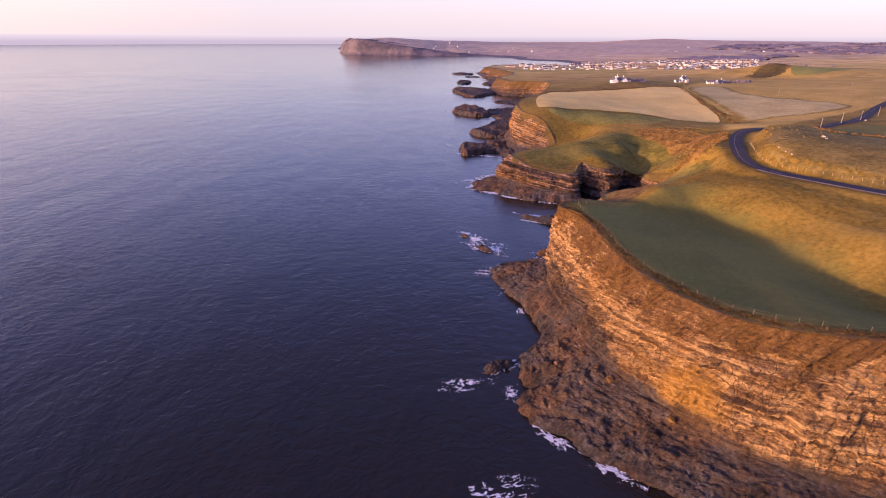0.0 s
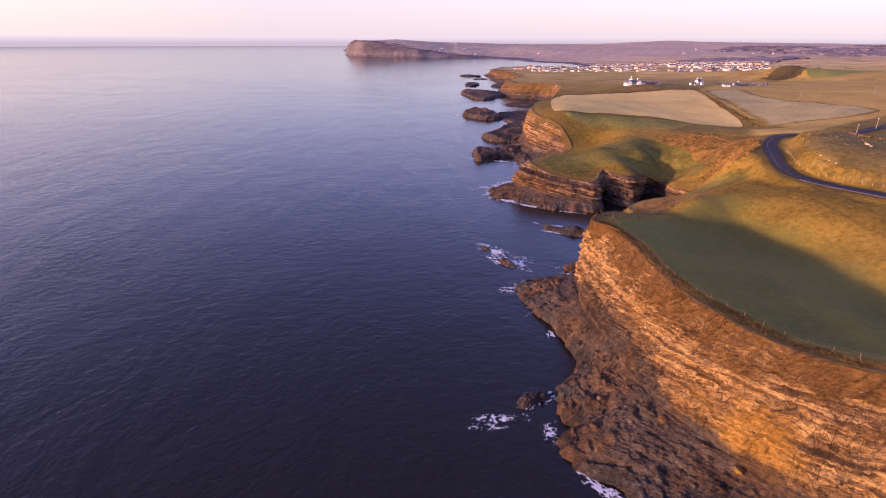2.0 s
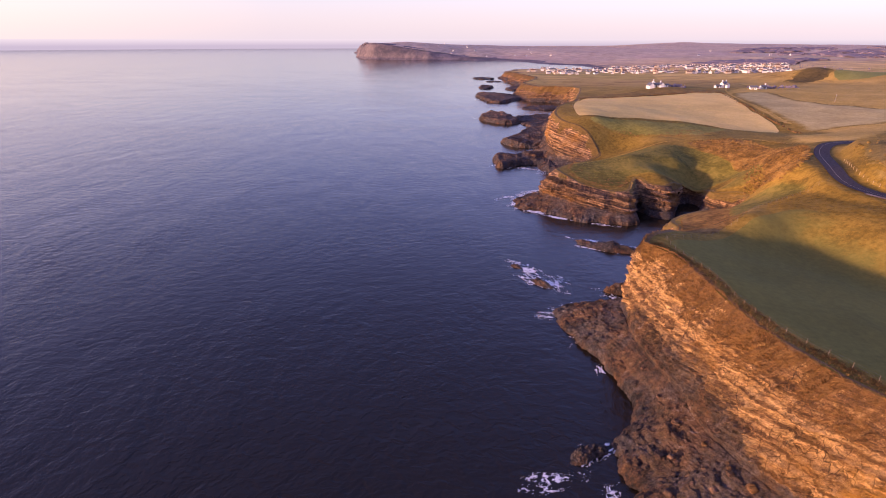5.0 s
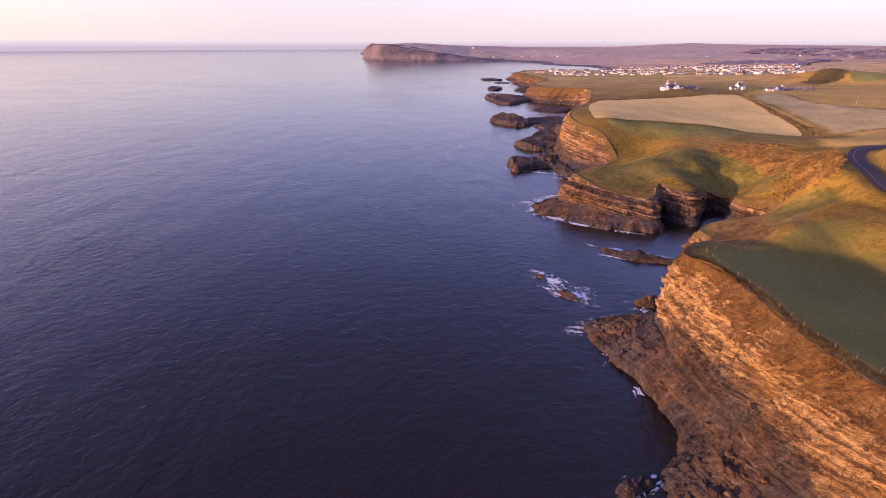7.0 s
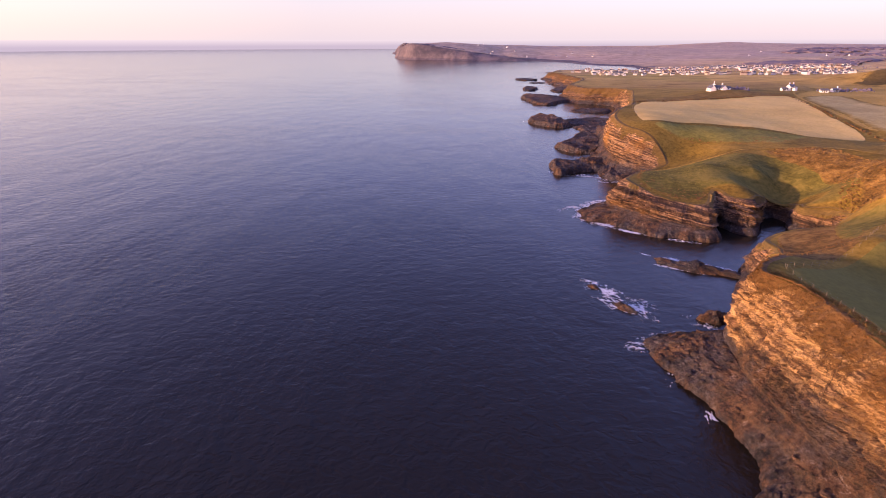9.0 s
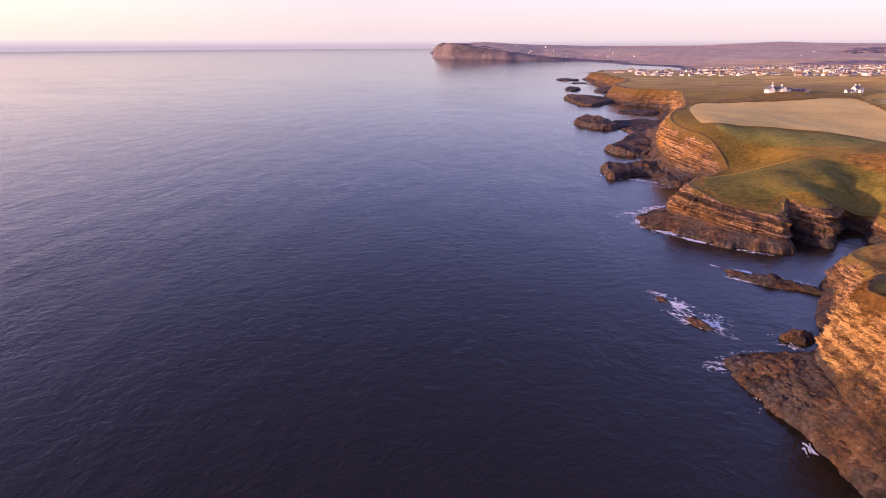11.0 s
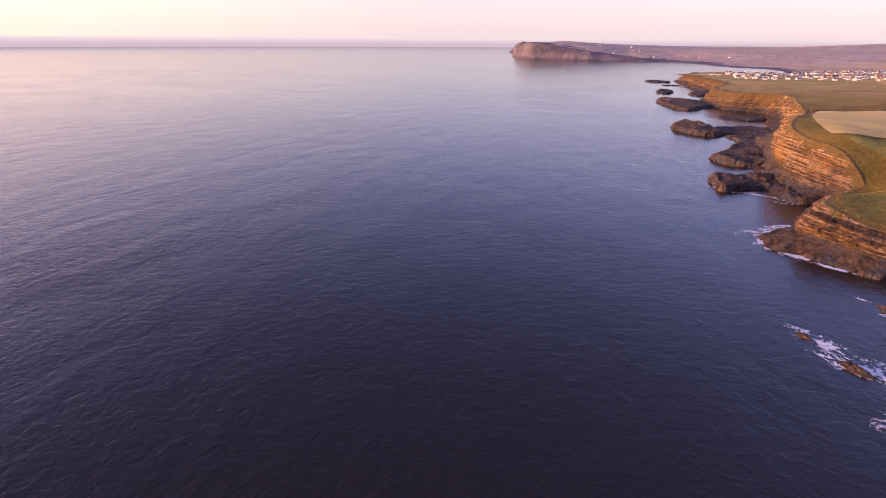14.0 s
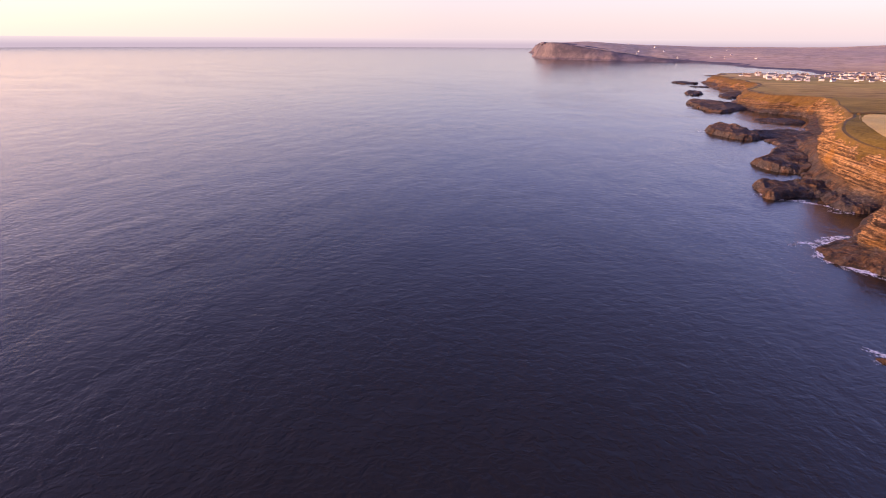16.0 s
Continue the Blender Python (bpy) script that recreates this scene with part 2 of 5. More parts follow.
    l.new(maths(n, l, "MULTIPLY", sep.outputs["Z"], 0.22), tall_way.inputs["Z"])
    l.new(tall_way.outputs[0], upright.inputs["Vector"])
    crack = ramp(n, l, upright.outputs["Distance"], [(0.0, (1, 1, 1)), (0.045, (0, 0, 0))])
    strong = ramp(n, l, grain(n, l, p, 0.11, 4), [(0.43, (0, 0, 0)), (0.58, (0.95, 0.95, 0.95))])
    colour = mix(n, l, maths(n, l, "MULTIPLY", crack, strong), colour, tuple(c * 0.5 for c in dark))
    # ochre stains
    stain = ramp(n, l, grain(n, l, p, 0.06, 4, 0.6), [(0.55, (0, 0, 0)), (0.68, (1, 1, 1))])
    colour = mix(n, l, maths(n, l, "MULTIPLY", stain, 0.55), colour, (0.36, 0.17, 0.03))
    # one broad ochre seep on the headland's face
    seep = n.new("ShaderNodeVectorMath")
    seep.operation = "DISTANCE"
    l.new(p, seep.inputs[0])
    seep.inputs[1].default_value = (46.5, 72.5, 9.5)
    spread = maths(n, l, "SUBTRACT", 1.0, maths(n, l, "DIVIDE", seep.outputs["Value"], 10.0), True)
    spread = maths(n, l, "ADD", spread, maths(n, l, "SUBTRACT", grain(n, l, p, 0.4, 5, 0.7), 0.5))
    colour = mix(n, l, ramp(n, l, spread, [(0.25, (0, 0, 0)), (0.6, (0.6, 0.6, 0.6))]), colour, (0.56, 0.285, 0.04))
    # weed and wet stone near the water; a lower factor paints shade further up
    level = maths(n, l, "ADD", sep.outputs["Z"], maths(n, l, "MULTIPLY", maths(n, l, "SUBTRACT", grain(n, l, p, 0.2, 5), 0.5), 6.0))
    wet = ramp(n, l, maths(n, l, "MULTIPLY", level, tide_shade), [(0.25, (1, 1, 1)), (0.55, (0, 0, 0))])
    ledge_at = n.new("ShaderNodeAttribute")
    ledge_at.attribute_name = "shelf"
    shelf = maths(n, l, "ADD", ledge_at.outputs["Fac"], maths(n, l, "MULTIPLY", maths(n, l, "SUBTRACT", grain(n, l, p, 0.3, 5, 0.65), 0.5), 1.1))
    wet = maths(n, l, "MAXIMUM", wet, ramp(n, l, shelf, [(0.45, (0, 0, 0)), (0.85, (0.9, 0.9, 0.9))]))
    # palest stop: light stone flecks, also painted reflections of rock pools
    weed = ramp(n, l, maths(n, l, "ADD", maths(n, l, "MULTIPLY", grain(n, l, p, 0.22, 5, 0.6), 0.45), maths(n, l, "MULTIPLY", grain(n, l, p, 1.1, 9, 0.85), 0.55)), [(0.43, (0.012, 0.010, 0.010)), (0.475, (0.042, 0.027, 0.021)), (0.52, (0.09, 0.046, 0.026)), (0.575, (0.14, 0.078, 0.042)), (0.62, (0.30, 0.24, 0.20))])
    slab = ramp(n, l, grain(n, l, p, 0.09, 5, 0.65), [(0.44, (0, 0, 0)), (0.56, (0.85, 0.85, 0.85))])
    weed = mix(n, l, slab, weed, ramp(n, l, grain(n, l, p, 0.9, 7, 0.75), [(0.38, (0.018, 0.016, 0.018)), (0.52, (0.058, 0.050, 0.052)), (0.66, (0.15, 0.13, 0.125))]))
    colour = mix(n, l, wet, colour, weed)
    at = n.new("ShaderNodeAttribute")
    at.attribute_name = "turf"
    tufts = grain(n, l, p, 0.9, 6, 0.75)
    cover = maths(n, l, "ADD", at.outputs["Fac"], maths(n, l, "MULTIPLY", maths(n, l, "SUBTRACT", tufts, 0.5), 1.3))
    cover = ramp(n, l, cover, [(0.42, (0, 0, 0)), (0.58, (1, 1, 1))])
    grass = ramp(n, l, grain(n, l, p, 0.5, 8, 0.75), [(0.38, turf_tones[0]), (0.62, turf_tones[1])])
    l.new(mix(n, l, cover, colour, grass), s.inputs["Base Color"])
    first = bump(n, l, None, thin, 1.0, 1.0)
    first = bump(n, l, None, ramp(n, l, blocks.outputs["Distance"], [(0.0, (0, 0, 0)), (0.12, (1, 1, 1))]), 0.3, 0.3, first)
    bump(n, l, s, grain(n, l, p, 1.6, 8, 0.8), 0.9, 0.6, first)
    for node in list(n):                  # turf is smoother than the bare rock
        if node.type == "BUMP":
            l.new(maths(n, l, "MULTIPLY", maths(n, l, "SUBTRACT", 1.0, maths(n, l, "MULTIPLY", cover, calm)), node.inputs["Strength"].default_value), node.inputs["Strength"])
    return m


ROCK = rock("bedded rock", (0.50, 0.305, 0.125), (0.255, 0.134, 0.053), (0.11, 0.058, 0.026), calm=0.1, turf_tones=((0.12, 0.06, 0.019), (0.25, 0.132, 0.042)))
# its dark band reaches higher, painting shade onto the cliff's foot
ROCK_FAR = rock("banded cliff rock", (0.42, 0.255, 0.128), (0.165, 0.09, 0.044), (0.06, 0.034, 0.02), dip_east=0.30, bands=0.16, tide_shade=0.055, turf_tones=((0.09, 0.055, 0.014), (0.16, 0.098, 0.024)))
ROCK_DARK = rock("dark wet rock", (0.18, 0.105, 0.064), (0.08, 0.046, 0.03), (0.03, 0.019, 0.014), turf_tones=((0.07, 0.04, 0.018), (0.14, 0.08, 0.03)))
ROCK_BROWN = rock("brown shore rock", (0.38, 0.225, 0.115), (0.145, 0.08, 0.042), (0.052, 0.03, 0.02), dip_east=0.16, bands=0.14, turf_tones=((0.11, 0.072, 0.018), (0.18, 0.114, 0.03)))
ROCK_COAST = rock("rusty coast rock", (0.19, 0.11, 0.06), (0.105, 0.058, 0.031), (0.042, 0.024, 0.016), turf_tones=((0.085, 0.047, 0.016), (0.14, 0.08, 0.024)))
# mauve tones put the distance haze into the far cliff's colour
ROCK_HAZED = turf("haze-mauve far cliff", (0.075, 0.066, 0.085), (0.125, 0.105, 0.122), (0.185, 0.152, 0.165), 0.045, 0.012, 5.0)
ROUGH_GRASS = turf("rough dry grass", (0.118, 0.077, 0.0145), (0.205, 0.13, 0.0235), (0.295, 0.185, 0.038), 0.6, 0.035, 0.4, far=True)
DRY = ((0.118, 0.077, 0.0145), (0.205, 0.13, 0.0235), (0.295, 0.185, 0.038))
MOWN = turf("grazed green grass", (0.132, 0.11, 0.025), (0.165, 0.136, 0.031), (0.20, 0.163, 0.038), 0.8, 0.03, 0.1, into=DRY)
STUBBLE = turf("pale stubble", (0.56, 0.375, 0.12), (0.65, 0.44, 0.14), (0.72, 0.50, 0.17), 0.5, 0.03, 0.1)
HEATH = turf("green heath grass", (0.135, 0.118, 0.026), (0.21, 0.178, 0.04), (0.29, 0.238, 0.058), 0.5, 0.05, 0.4, into=DRY)
DOME_TURF = turf("mossy dome turf", (0.085, 0.072, 0.016), (0.15, 0.122, 0.026), (0.225, 0.17, 0.04), 0.5, 0.06, 0.5, into=DRY)
OLIVE = turf("dull olive grass", (0.095, 0.073, 0.017), (0.145, 0.11, 0.025), (0.20, 0.147, 0.035), 0.6, 0.06, 0.3, into=DRY)
FALLOW = turf("dull fallow grass", (0.32, 0.242, 0.10), (0.41, 0.317, 0.131), (0.50, 0.382, 0.165), 0.4, 0.03, 0.1, into=DRY)
PALE_GRASS = turf("pale dry pasture", (0.32, 0.20, 0.045), (0.42, 0.265, 0.06), (0.52, 0.33, 0.085), 0.5, 0.03, 0.3, into=DRY)
HUMP_GRASS = turf("dry golden pasture", (0.105, 0.076, 0.022), (0.18, 0.125, 0.034), (0.265, 0.182, 0.055), 0.7, 0.09, 0.5, into=DRY)
PASTURE = turf("bright pasture", (0.17, 0.165, 0.04), (0.22, 0.208, 0.052), (0.265, 0.245, 0.065), 0.4, 0.02, 0.1)
ASPHALT = simple("asphalt", (0.052, 0.046, 0.056), 1.0, vary=0.3, scale=1.5)
WHITE_PAINT = simple("white limewash", (0.8, 0.78, 0.74), 0.8, vary=0.06)
SLATE = simple("grey slate", (0.10, 0.10, 0.115), 0.6, vary=0.3)
PALE_TIMBER = simple("sun-bleached timber", (0.36, 0.27, 0.15), 0.9, vary=0.3)
TIMBER = simple("weathered timber", (0.2, 0.15, 0.10), 0.9, vary=0.3)

KNOLL_TURF = turf("dark bracken and moss", (0.058, 0.042, 0.015), (0.092, 0.066, 0.023), (0.135, 0.095, 0.034), 0.3, 0.05, 0.8, into=DRY)
BRACKEN = turf("dark bracken", (0.085, 0.047, 0.018), (0.135, 0.078, 0.03), (0.19, 0.11, 0.042), 0.8, 0.08, 0.5)
BRACKEN_BRIGHT = turf("rusty bracken", (0.085, 0.048, 0.015), (0.175, 0.098, 0.028), (0.29, 0.168, 0.05), 0.5, 0.1, 0.8, into=DRY)
# lightened towards mauve: distance haze is mixed into these wood tones
WOOD_HAZED = turf("haze-mauve winter wood", (0.13, 0.105, 0.13), (0.17, 0.14, 0.17), (0.22, 0.18, 0.20), 0.2, 0.01, 0.5)
CLIFF_GRASS = turf("rusty cliff grass", (0.125, 0.064, 0.02), (0.20, 0.105, 0.033), (0.28, 0.155, 0.052), 1.2, 0.15, 0.2)
GOLDEN = turf("golden spur grass", (0.12, 0.074, 0.018), (0.195, 0.12, 0.03), (0.28, 0.17, 0.045), 0.9, 0.12, 0.4, into=DRY)
VERGE = turf("pale gravel", (0.22, 0.15, 0.10), (0.30, 0.21, 0.15), (0.38, 0.28, 0.2), 1.0, 0.2, 0.1)
FOAM, n, l, s = material("sea foam", 0.7)
s.inputs["Base Color"].default_value = (0.78, 0.76, 0.77, 1)
thick = n.new("ShaderNodeAttribute")
thick.attribute_name = "lace"
froth = maths(n, l, "ADD", maths(n, l, "MULTIPLY", grain(n, l, place(n, l), 1.1, 5, 0.7, 0.8), 0.6), maths(n, l, "MULTIPLY", grain(n, l, place(n, l), 4.5, 3, 0.6), 0.4))
froth = maths(n, l, "ADD", thick.outputs["Fac"], maths(n, l, "MULTIPLY", maths(n, l, "SUBTRACT", froth, 0.5), 2.6))
l.new(ramp(n, l, froth, [(0.12, (0, 0, 0)), (0.75, (0.95, 0.95, 0.95))]), s.inputs["Alpha"])
LIMEWASH = simple("weathered white render", (0.60, 0.56, 0.53), 0.85, vary=0.08)
CREAM = simple("cream render", (0.42, 0.34, 0.26), 0.85, vary=0.08)
STONE = simple("grey rubble stone", (0.26, 0.23, 0.2), 0.9, vary=0.3)
ROOF_BROWN = simple("brown roof tiles", (0.16, 0.09, 0.065), 0.8, vary=0.25)
TERRACOTTA = simple("terracotta", (0.35, 0.16, 0.09), 0.8)
POLE = simple("silvered wood", (0.24, 0.19, 0.145), 0.85, vary=0.2)
GLASS = simple("dark window glass", (0.03, 0.035, 0.045), 0.1, vary=0.1)

# sea water
SEA, n, l, s = material("sea water", 0.12)
s.inputs["Base Color"].default_value = (0.0142, 0.0099, 0.0058, 1)
s.inputs["IOR"].default_value = 1.33
swell = grain(n, l, place(n, l, (0.06, 0.030, 1), (0, 0, radians(17))), 1.0, 3, 0.5, 0.4)
chop = grain(n, l, place(n, l, (0.34, 0.34, 1), (0, 0, radians(-12))), 1.0, 3, 0.6, 0.5)
wavelet = grain(n, l, place(n, l, (1.05, 0.85, 1), (0, 0, radians(25))), 1.0, 4, 0.62, 0.4)
ripple = grain(n, l, place(n, l, (2.6, 2.2, 1), (0, 0, radians(8))), 1.0, 3, 0.6, 0.3)
# wind lanes, and calmer water in the sheltered bay
lane = grain(n, l, place(n, l, (0.0042, 0.0095, 1), (0, 0, radians(14))), 1.0, 6, 0.62, 1.6)
reach = n.new("ShaderNodeSeparateXYZ")
l.new(place(n, l), reach.inputs[0])
shelter = n.new("ShaderNodeMapRange")
for key, value in (("From Min", 180.0), ("From Max", 620.0), ("To Min", 1.0), ("To Max", 0.08)):
    shelter.inputs[key].default_value = value
l.new(reach.outputs["Y"], shelter.inputs["Value"])
streak = maths(n, l, "MULTIPLY", ramp(n, l, lane, [(0.42, (0.015, 0.015, 0.015)), (0.60, (0.46, 0.46, 0.46))]), maths(n, l, "SUBTRACT", 1.0, shelter.outputs["Result"]))
windy = maths(n, l, "ADD", maths(n, l, "MULTIPLY", shelter.outputs["Result"], 0.62), streak)
one = bump(n, l, None, swell, 0.32, 1.4)
two = bump(n, l, None, chop, 0.45, 0.32, one)
three = bump(n, l, None, wavelet, 0.5, 0.13, two)
bump(n, l, s, ripple, 0.4, 0.035, three)
l.new(windy, n["Bump.001"].inputs["Strength"])
l.new(windy, n["Bump.002"].inputs["Strength"])

# ---- the coast: stations of waterline (x, y), cliff foot (x, y, z), cliff edge (x, y, z), going away from the start ----
SOUTH = [(380, -300, 390, -295, 4, 410, -285, 27), (215, -40, 222, -30, 5, 240, -15, 27)]
HEADLAND_FACE = [
    (120, 12, 128, 22, 5, 146, 40, 26), (66, 42, 76, 50, 5, 96, 62, 26),
    (40, 60, 54, 63, 5, 72, 66, 25.5), (31, 67, 47, 71, 6, 60, 70, 25), (24, 75, 42, 78, 6.5, 53, 76, 24.5), (19, 84, 38, 85, 7, 48, 84, 24.5),
    (23, 89, 36.5, 90, 7, 46.4, 87, 24.7), (19.5, 95.5, 35, 96, 7, 44.5, 91.5, 25)]
HEADLAND_TIP = [
    (29, 110, 35, 107, 7, 43, 100, 25), (28, 120, 34, 117, 6.5, 42.5, 111, 25), (25, 130, 34, 127, 6, 43, 121, 25),
    (21, 142, 36, 137, 5, 42, 131, 25), (22, 151, 38, 147, 4.5, 39, 138, 25), (33, 153.5, 42, 152, 3, 41, 143, 25), (45, 156, 46.5, 155, 2, 46, 148, 24)]
HEADLAND = HEADLAND_FACE + HEADLAND_TIP
COVE = [
    (50, 166, 52, 165, 2, 53, 156, 21.5), (55, 178, 57, 176, 2, 60, 167, 17), (61, 188, 63, 186.5, 2, 66, 180, 13.5), (65.5, 197, 67, 196, 2, 69.5, 193, 11.2),
    (71, 203, 72.5, 202, 2, 75, 199, 11), (82, 209, 84, 207.5, 2, 87, 204, 11.5), (95, 215, 97, 213, 2, 100, 208, 12), (106, 223, 108, 221, 2, 113, 216, 12.5),
    (109, 229, 111, 229, 2, 114.5, 230, 10), (104, 233, 105, 234, 2, 107, 236.5, 8.5),
    (103, 239, 104.5, 239.5, 2, 107, 240.5, 8.5), (106, 246, 107.5, 246.5, 1.5, 110, 247, 7), (104, 251, 105.5, 252, 1.5, 108.5, 254, 6), (99, 249, 100, 251, 1.5, 102, 255, 8)]
PROMONTORY_FRONT = [
    (95, 243, 96, 244, 2, 97, 249, 9.5), (87, 229, 87, 231, 2.5, 88, 241, 10.8), (80, 230, 80.5, 232, 2, 81, 243, 11.2), (75.5, 240, 76, 242, 2, 77, 249, 12), (70, 222, 69.5, 226, 3.5, 69, 235, 10.5),
    (59, 221, 60, 226.5, 3.5, 61, 237, 10), (47, 226, 50, 233, 4, 52, 243, 11), (35, 236, 42, 243, 4, 47, 251, 13), (25, 244, 37, 251, 4, 44, 257, 14),
    (26, 258, 37, 259, 2.5, 45, 263, 13.5)]
PROMONTORY_BACK = [
    (37, 268, 43, 269, 2.5, 50, 272, 12.5), (45, 282, 48, 282, 2, 56, 284, 11), (52, 296, 55, 296, 2, 64, 297, 9)]
PROMONTORY = PROMONTORY_FRONT + PROMONTORY_BACK
FAR_CLIFF = [
    (60, 308, 63, 307, 2, 72, 306, 8), (62, 313, 66, 314, 3, 79, 313, 10), (58, 315, 62, 320, 5, 77, 323, 17), (54, 324, 58.5, 328, 5, 72.5, 332, 22),
    (53, 337, 57.5, 339, 6, 64.5, 344, 24), (54, 353, 58.5, 355, 6.5, 63.5, 360, 25), (58, 380, 62, 380, 6.5, 67, 379, 26), (66, 414, 70, 412, 8, 78, 408, 26.3),
    (75, 467, 84, 457, 8, 97, 448, 25), (95, 510, 104, 505, 4, 112, 500, 23), (112, 570, 120, 568, 3, 130, 565, 20)]
LOW_COAST = [
    (133, 642, 137, 642, 3, 146, 642, 19), (100, 690, 105, 692, 3, 114, 694, 17), (96, 740, 101, 741, 3, 110, 743, 16), (106, 807, 111, 808, 3, 121, 808, 16),
    (118, 900, 124, 900, 3, 136, 900, 15), (112, 1005, 118, 1007, 3, 132, 1010, 14), (112, 1120, 118, 1120, 2, 132, 1122, 12), (133, 1205, 140, 1200, 2, 155, 1195, 11),
    (200, 1260, 205, 1255, 2, 212, 1245, 10), (300, 1300, 305, 1295, 1, 312, 1285, 7)]
BAY = [
    (390, 1420, 398, 1420, 0.4, 418, 1420, 1.6), (393, 1605, 402, 1608, 0.4, 424, 1616, 1.6), (318, 1700, 326, 1712, 0.4, 346, 1748, 2), (268, 1896, 272, 1904, 0.6, 284, 1950, 4), (200, 1992, 202, 2000, 1, 210, 2046, 6),
    (79, 2040, 79, 2048, 2, 80, 2095, 14), (-132, 2082, -130, 2092, 5, -124, 2124, 40), (-285, 2165, -280, 2172, 6, -268, 2190, 58), (-372, 2420, -366, 2422, 8, -345, 2426, 42),
    (-385, 2700, -378, 2702, 8, -362, 2706, 58), (-520, 3380, -505, 3384, 6, -480, 3390, 28), (-400, 3900, -390, 3900, 6, -350, 3900, 30), (-100, 4850, -90, 4850, 6, -60, 4850, 30)]
STRETCHES = [("cliff_south", SOUTH, 1.5, 0.66), ("cliff_headland", HEADLAND, 0.24, 0.6), ("cliff_cove", COVE, 0.5, 0.54), ("cliff_promontory", PROMONTORY, 0.45, 0.75),
             ("cliff_far", FAR_CLIFF, 0.6, 0.66), ("cliff_low_coast", LOW_COAST, 2.4, 0.32), ("cliff_bay", BAY, 12.0, 0.0)]
STATIONS = np.array([row for _, rows, _, _ in STRETCHES for row in rows], float)


def glide(u):
    """The coast at station number u (an array): a smooth curve through the stations."""
    u = np.clip(u, 0, len(STATIONS) - 1.0001)
    i = u.astype(int)
    f = (u - i)[:, None]
    a, b, c, d = (STATIONS[np.clip(i + k, 0, len(STATIONS) - 1)] for k in (-1, 0, 1, 2))
    return b + 0.5 * f * (c - a + f * (2 * a - 5 * b + 4 * c - d + f * (3 * (b - c) + d - a)))


def smooth(a, b, x):
    f = np.clip((x - a) / (b - a), 0, 1)
    return f * f * (3 - 2 * f)


# ---- the height of the land ----
SPOTS = np.array([
    (55, 98, 23.5), (66, 104, 22.0), (66, 84, 22.6), (78, 100, 20.4), (60, 126, 22.0), (76, 124, 20.1), (80, 84, 21.5), (93, 84, 19.6), (92, 104, 18.4), (88, 126, 18.2), (70, 146, 20.0), (81, 141, 18.9), (86, 150, 19.4), (95, 132, 19.6), (105, 110, 25.0), (103, 84, 25.0), (97, 140, 24.0), (110, 150, 28.0),
    ], float)
SPOTS_COVE = np.array([
    (126, 205, 29), (71, 158, 22.8), (76, 162, 24), (93, 162, 25), (113, 205, 28), (72, 175, 15), (84, 182, 17), (96, 188, 19.5), (107, 193, 23), (110, 262, 8.5), (113, 272, 13.2), (117, 283, 16), (105, 268, 14.6), (87, 251, 14.2), (96, 254, 10.5), (97, 264, 13.5), (101, 275, 17), (104, 260, 9.5), (86.5, 172.5, 22.6), (100.5, 178.5, 24.2),
    ], float)
SPOTS_RIDGE = np.array([
    (106, 287, 18), (112, 238.5, 10.5), (118, 241, 13.5), (125, 245, 17.5), (116, 253, 9), (121, 256, 10.5), (118, 262, 11), (126, 262, 14.5), (134, 239, 26), (133, 279, 21), (107, 310, 17), (82, 276, 17), (64, 262, 14), (92, 318, 12), (84, 345, 26), (80, 366, 27), (85, 400, 27), (189, 328, 19), (230, 475, 26), (195, 523, 29), (306, 634, 24)], float)
SPOTS_ROAD = np.array([(195, 255, 30.5), (161, 239, 29.5), (141, 206, 35.2), (148, 209, 35.2), (160, 207, 34), (150, 221, 34.2), (158, 226, 33.8), (168, 228, 33.0), (176, 226, 32.0), (188, 241, 30), (129, 211, 29.2), (140, 226, 29.3), (126, 182, 33.2), (178, 165, 35.0), (205, 205, 30.5), (116, 167, 27.8), (116, 178, 28.0), (133, 139, 28.0), (124, 151.5, 27.8), (150, 118, 28.6), (126, 165, 31.4), (134, 152, 31)], float)
SPOTS_FAR = np.array([
    (160, 90, 32), (250, 150, 35), (300, 300, 31), (420, 480, 31), (600, 600, 33), (450, 698, 37), (470, 700, 37), (428, 690, 28), (402, 676, 22), (440, 645, 25), (495, 720, 33), (372, 655, 21), (204, 1040, 11), (485, 1195, 14), (678, 1133, 15),
    (500, 1000, 13), (650, 980, 15), (300, 800, 17), (800, 800, 26), (900, 300, 45), (900, 1500, 20), (600, 2200, 22), (1500, 1000, 32), (2500, 2000, 38), (2200, 3600, 34), (850, 3300, 19),
    (1100, 4300, 9), (1377, 4400, 12), (1600, 4450, 32), (1790, 4480, 46), (2020, 4500, 57), (2210, 4500, 45), (2500, 4500, 40), (2880, 4450, 40), (2970, 4500, 50), (3300, 4500, 34), (3720, 4500, 28), (300, 2600, 38), (-150, 2300, 61), (0, 2300, 50), (-200, 2600, 58), (300, 4000, 28), (4500, 3000, 40), (4000, 500, 45), (1500, -200, 40)], float)
KNOTS = np.vstack([SPOTS, SPOTS_COVE, SPOTS_RIDGE, SPOTS_ROAD, SPOTS_FAR, STATIONS[:, 5:8]])


def kernel(x, y):
    return np.sqrt((x[:, None] - KNOTS[None, :, 0]) ** 2 + (y[:, None] - KNOTS[None, :, 1]) ** 2 + 36.0)


WEIGHTS = np.linalg.solve(kernel(KNOTS[:, 0], KNOTS[:, 1]) + 0.01 * np.eye(len(KNOTS)), KNOTS[:, 2] - 20)


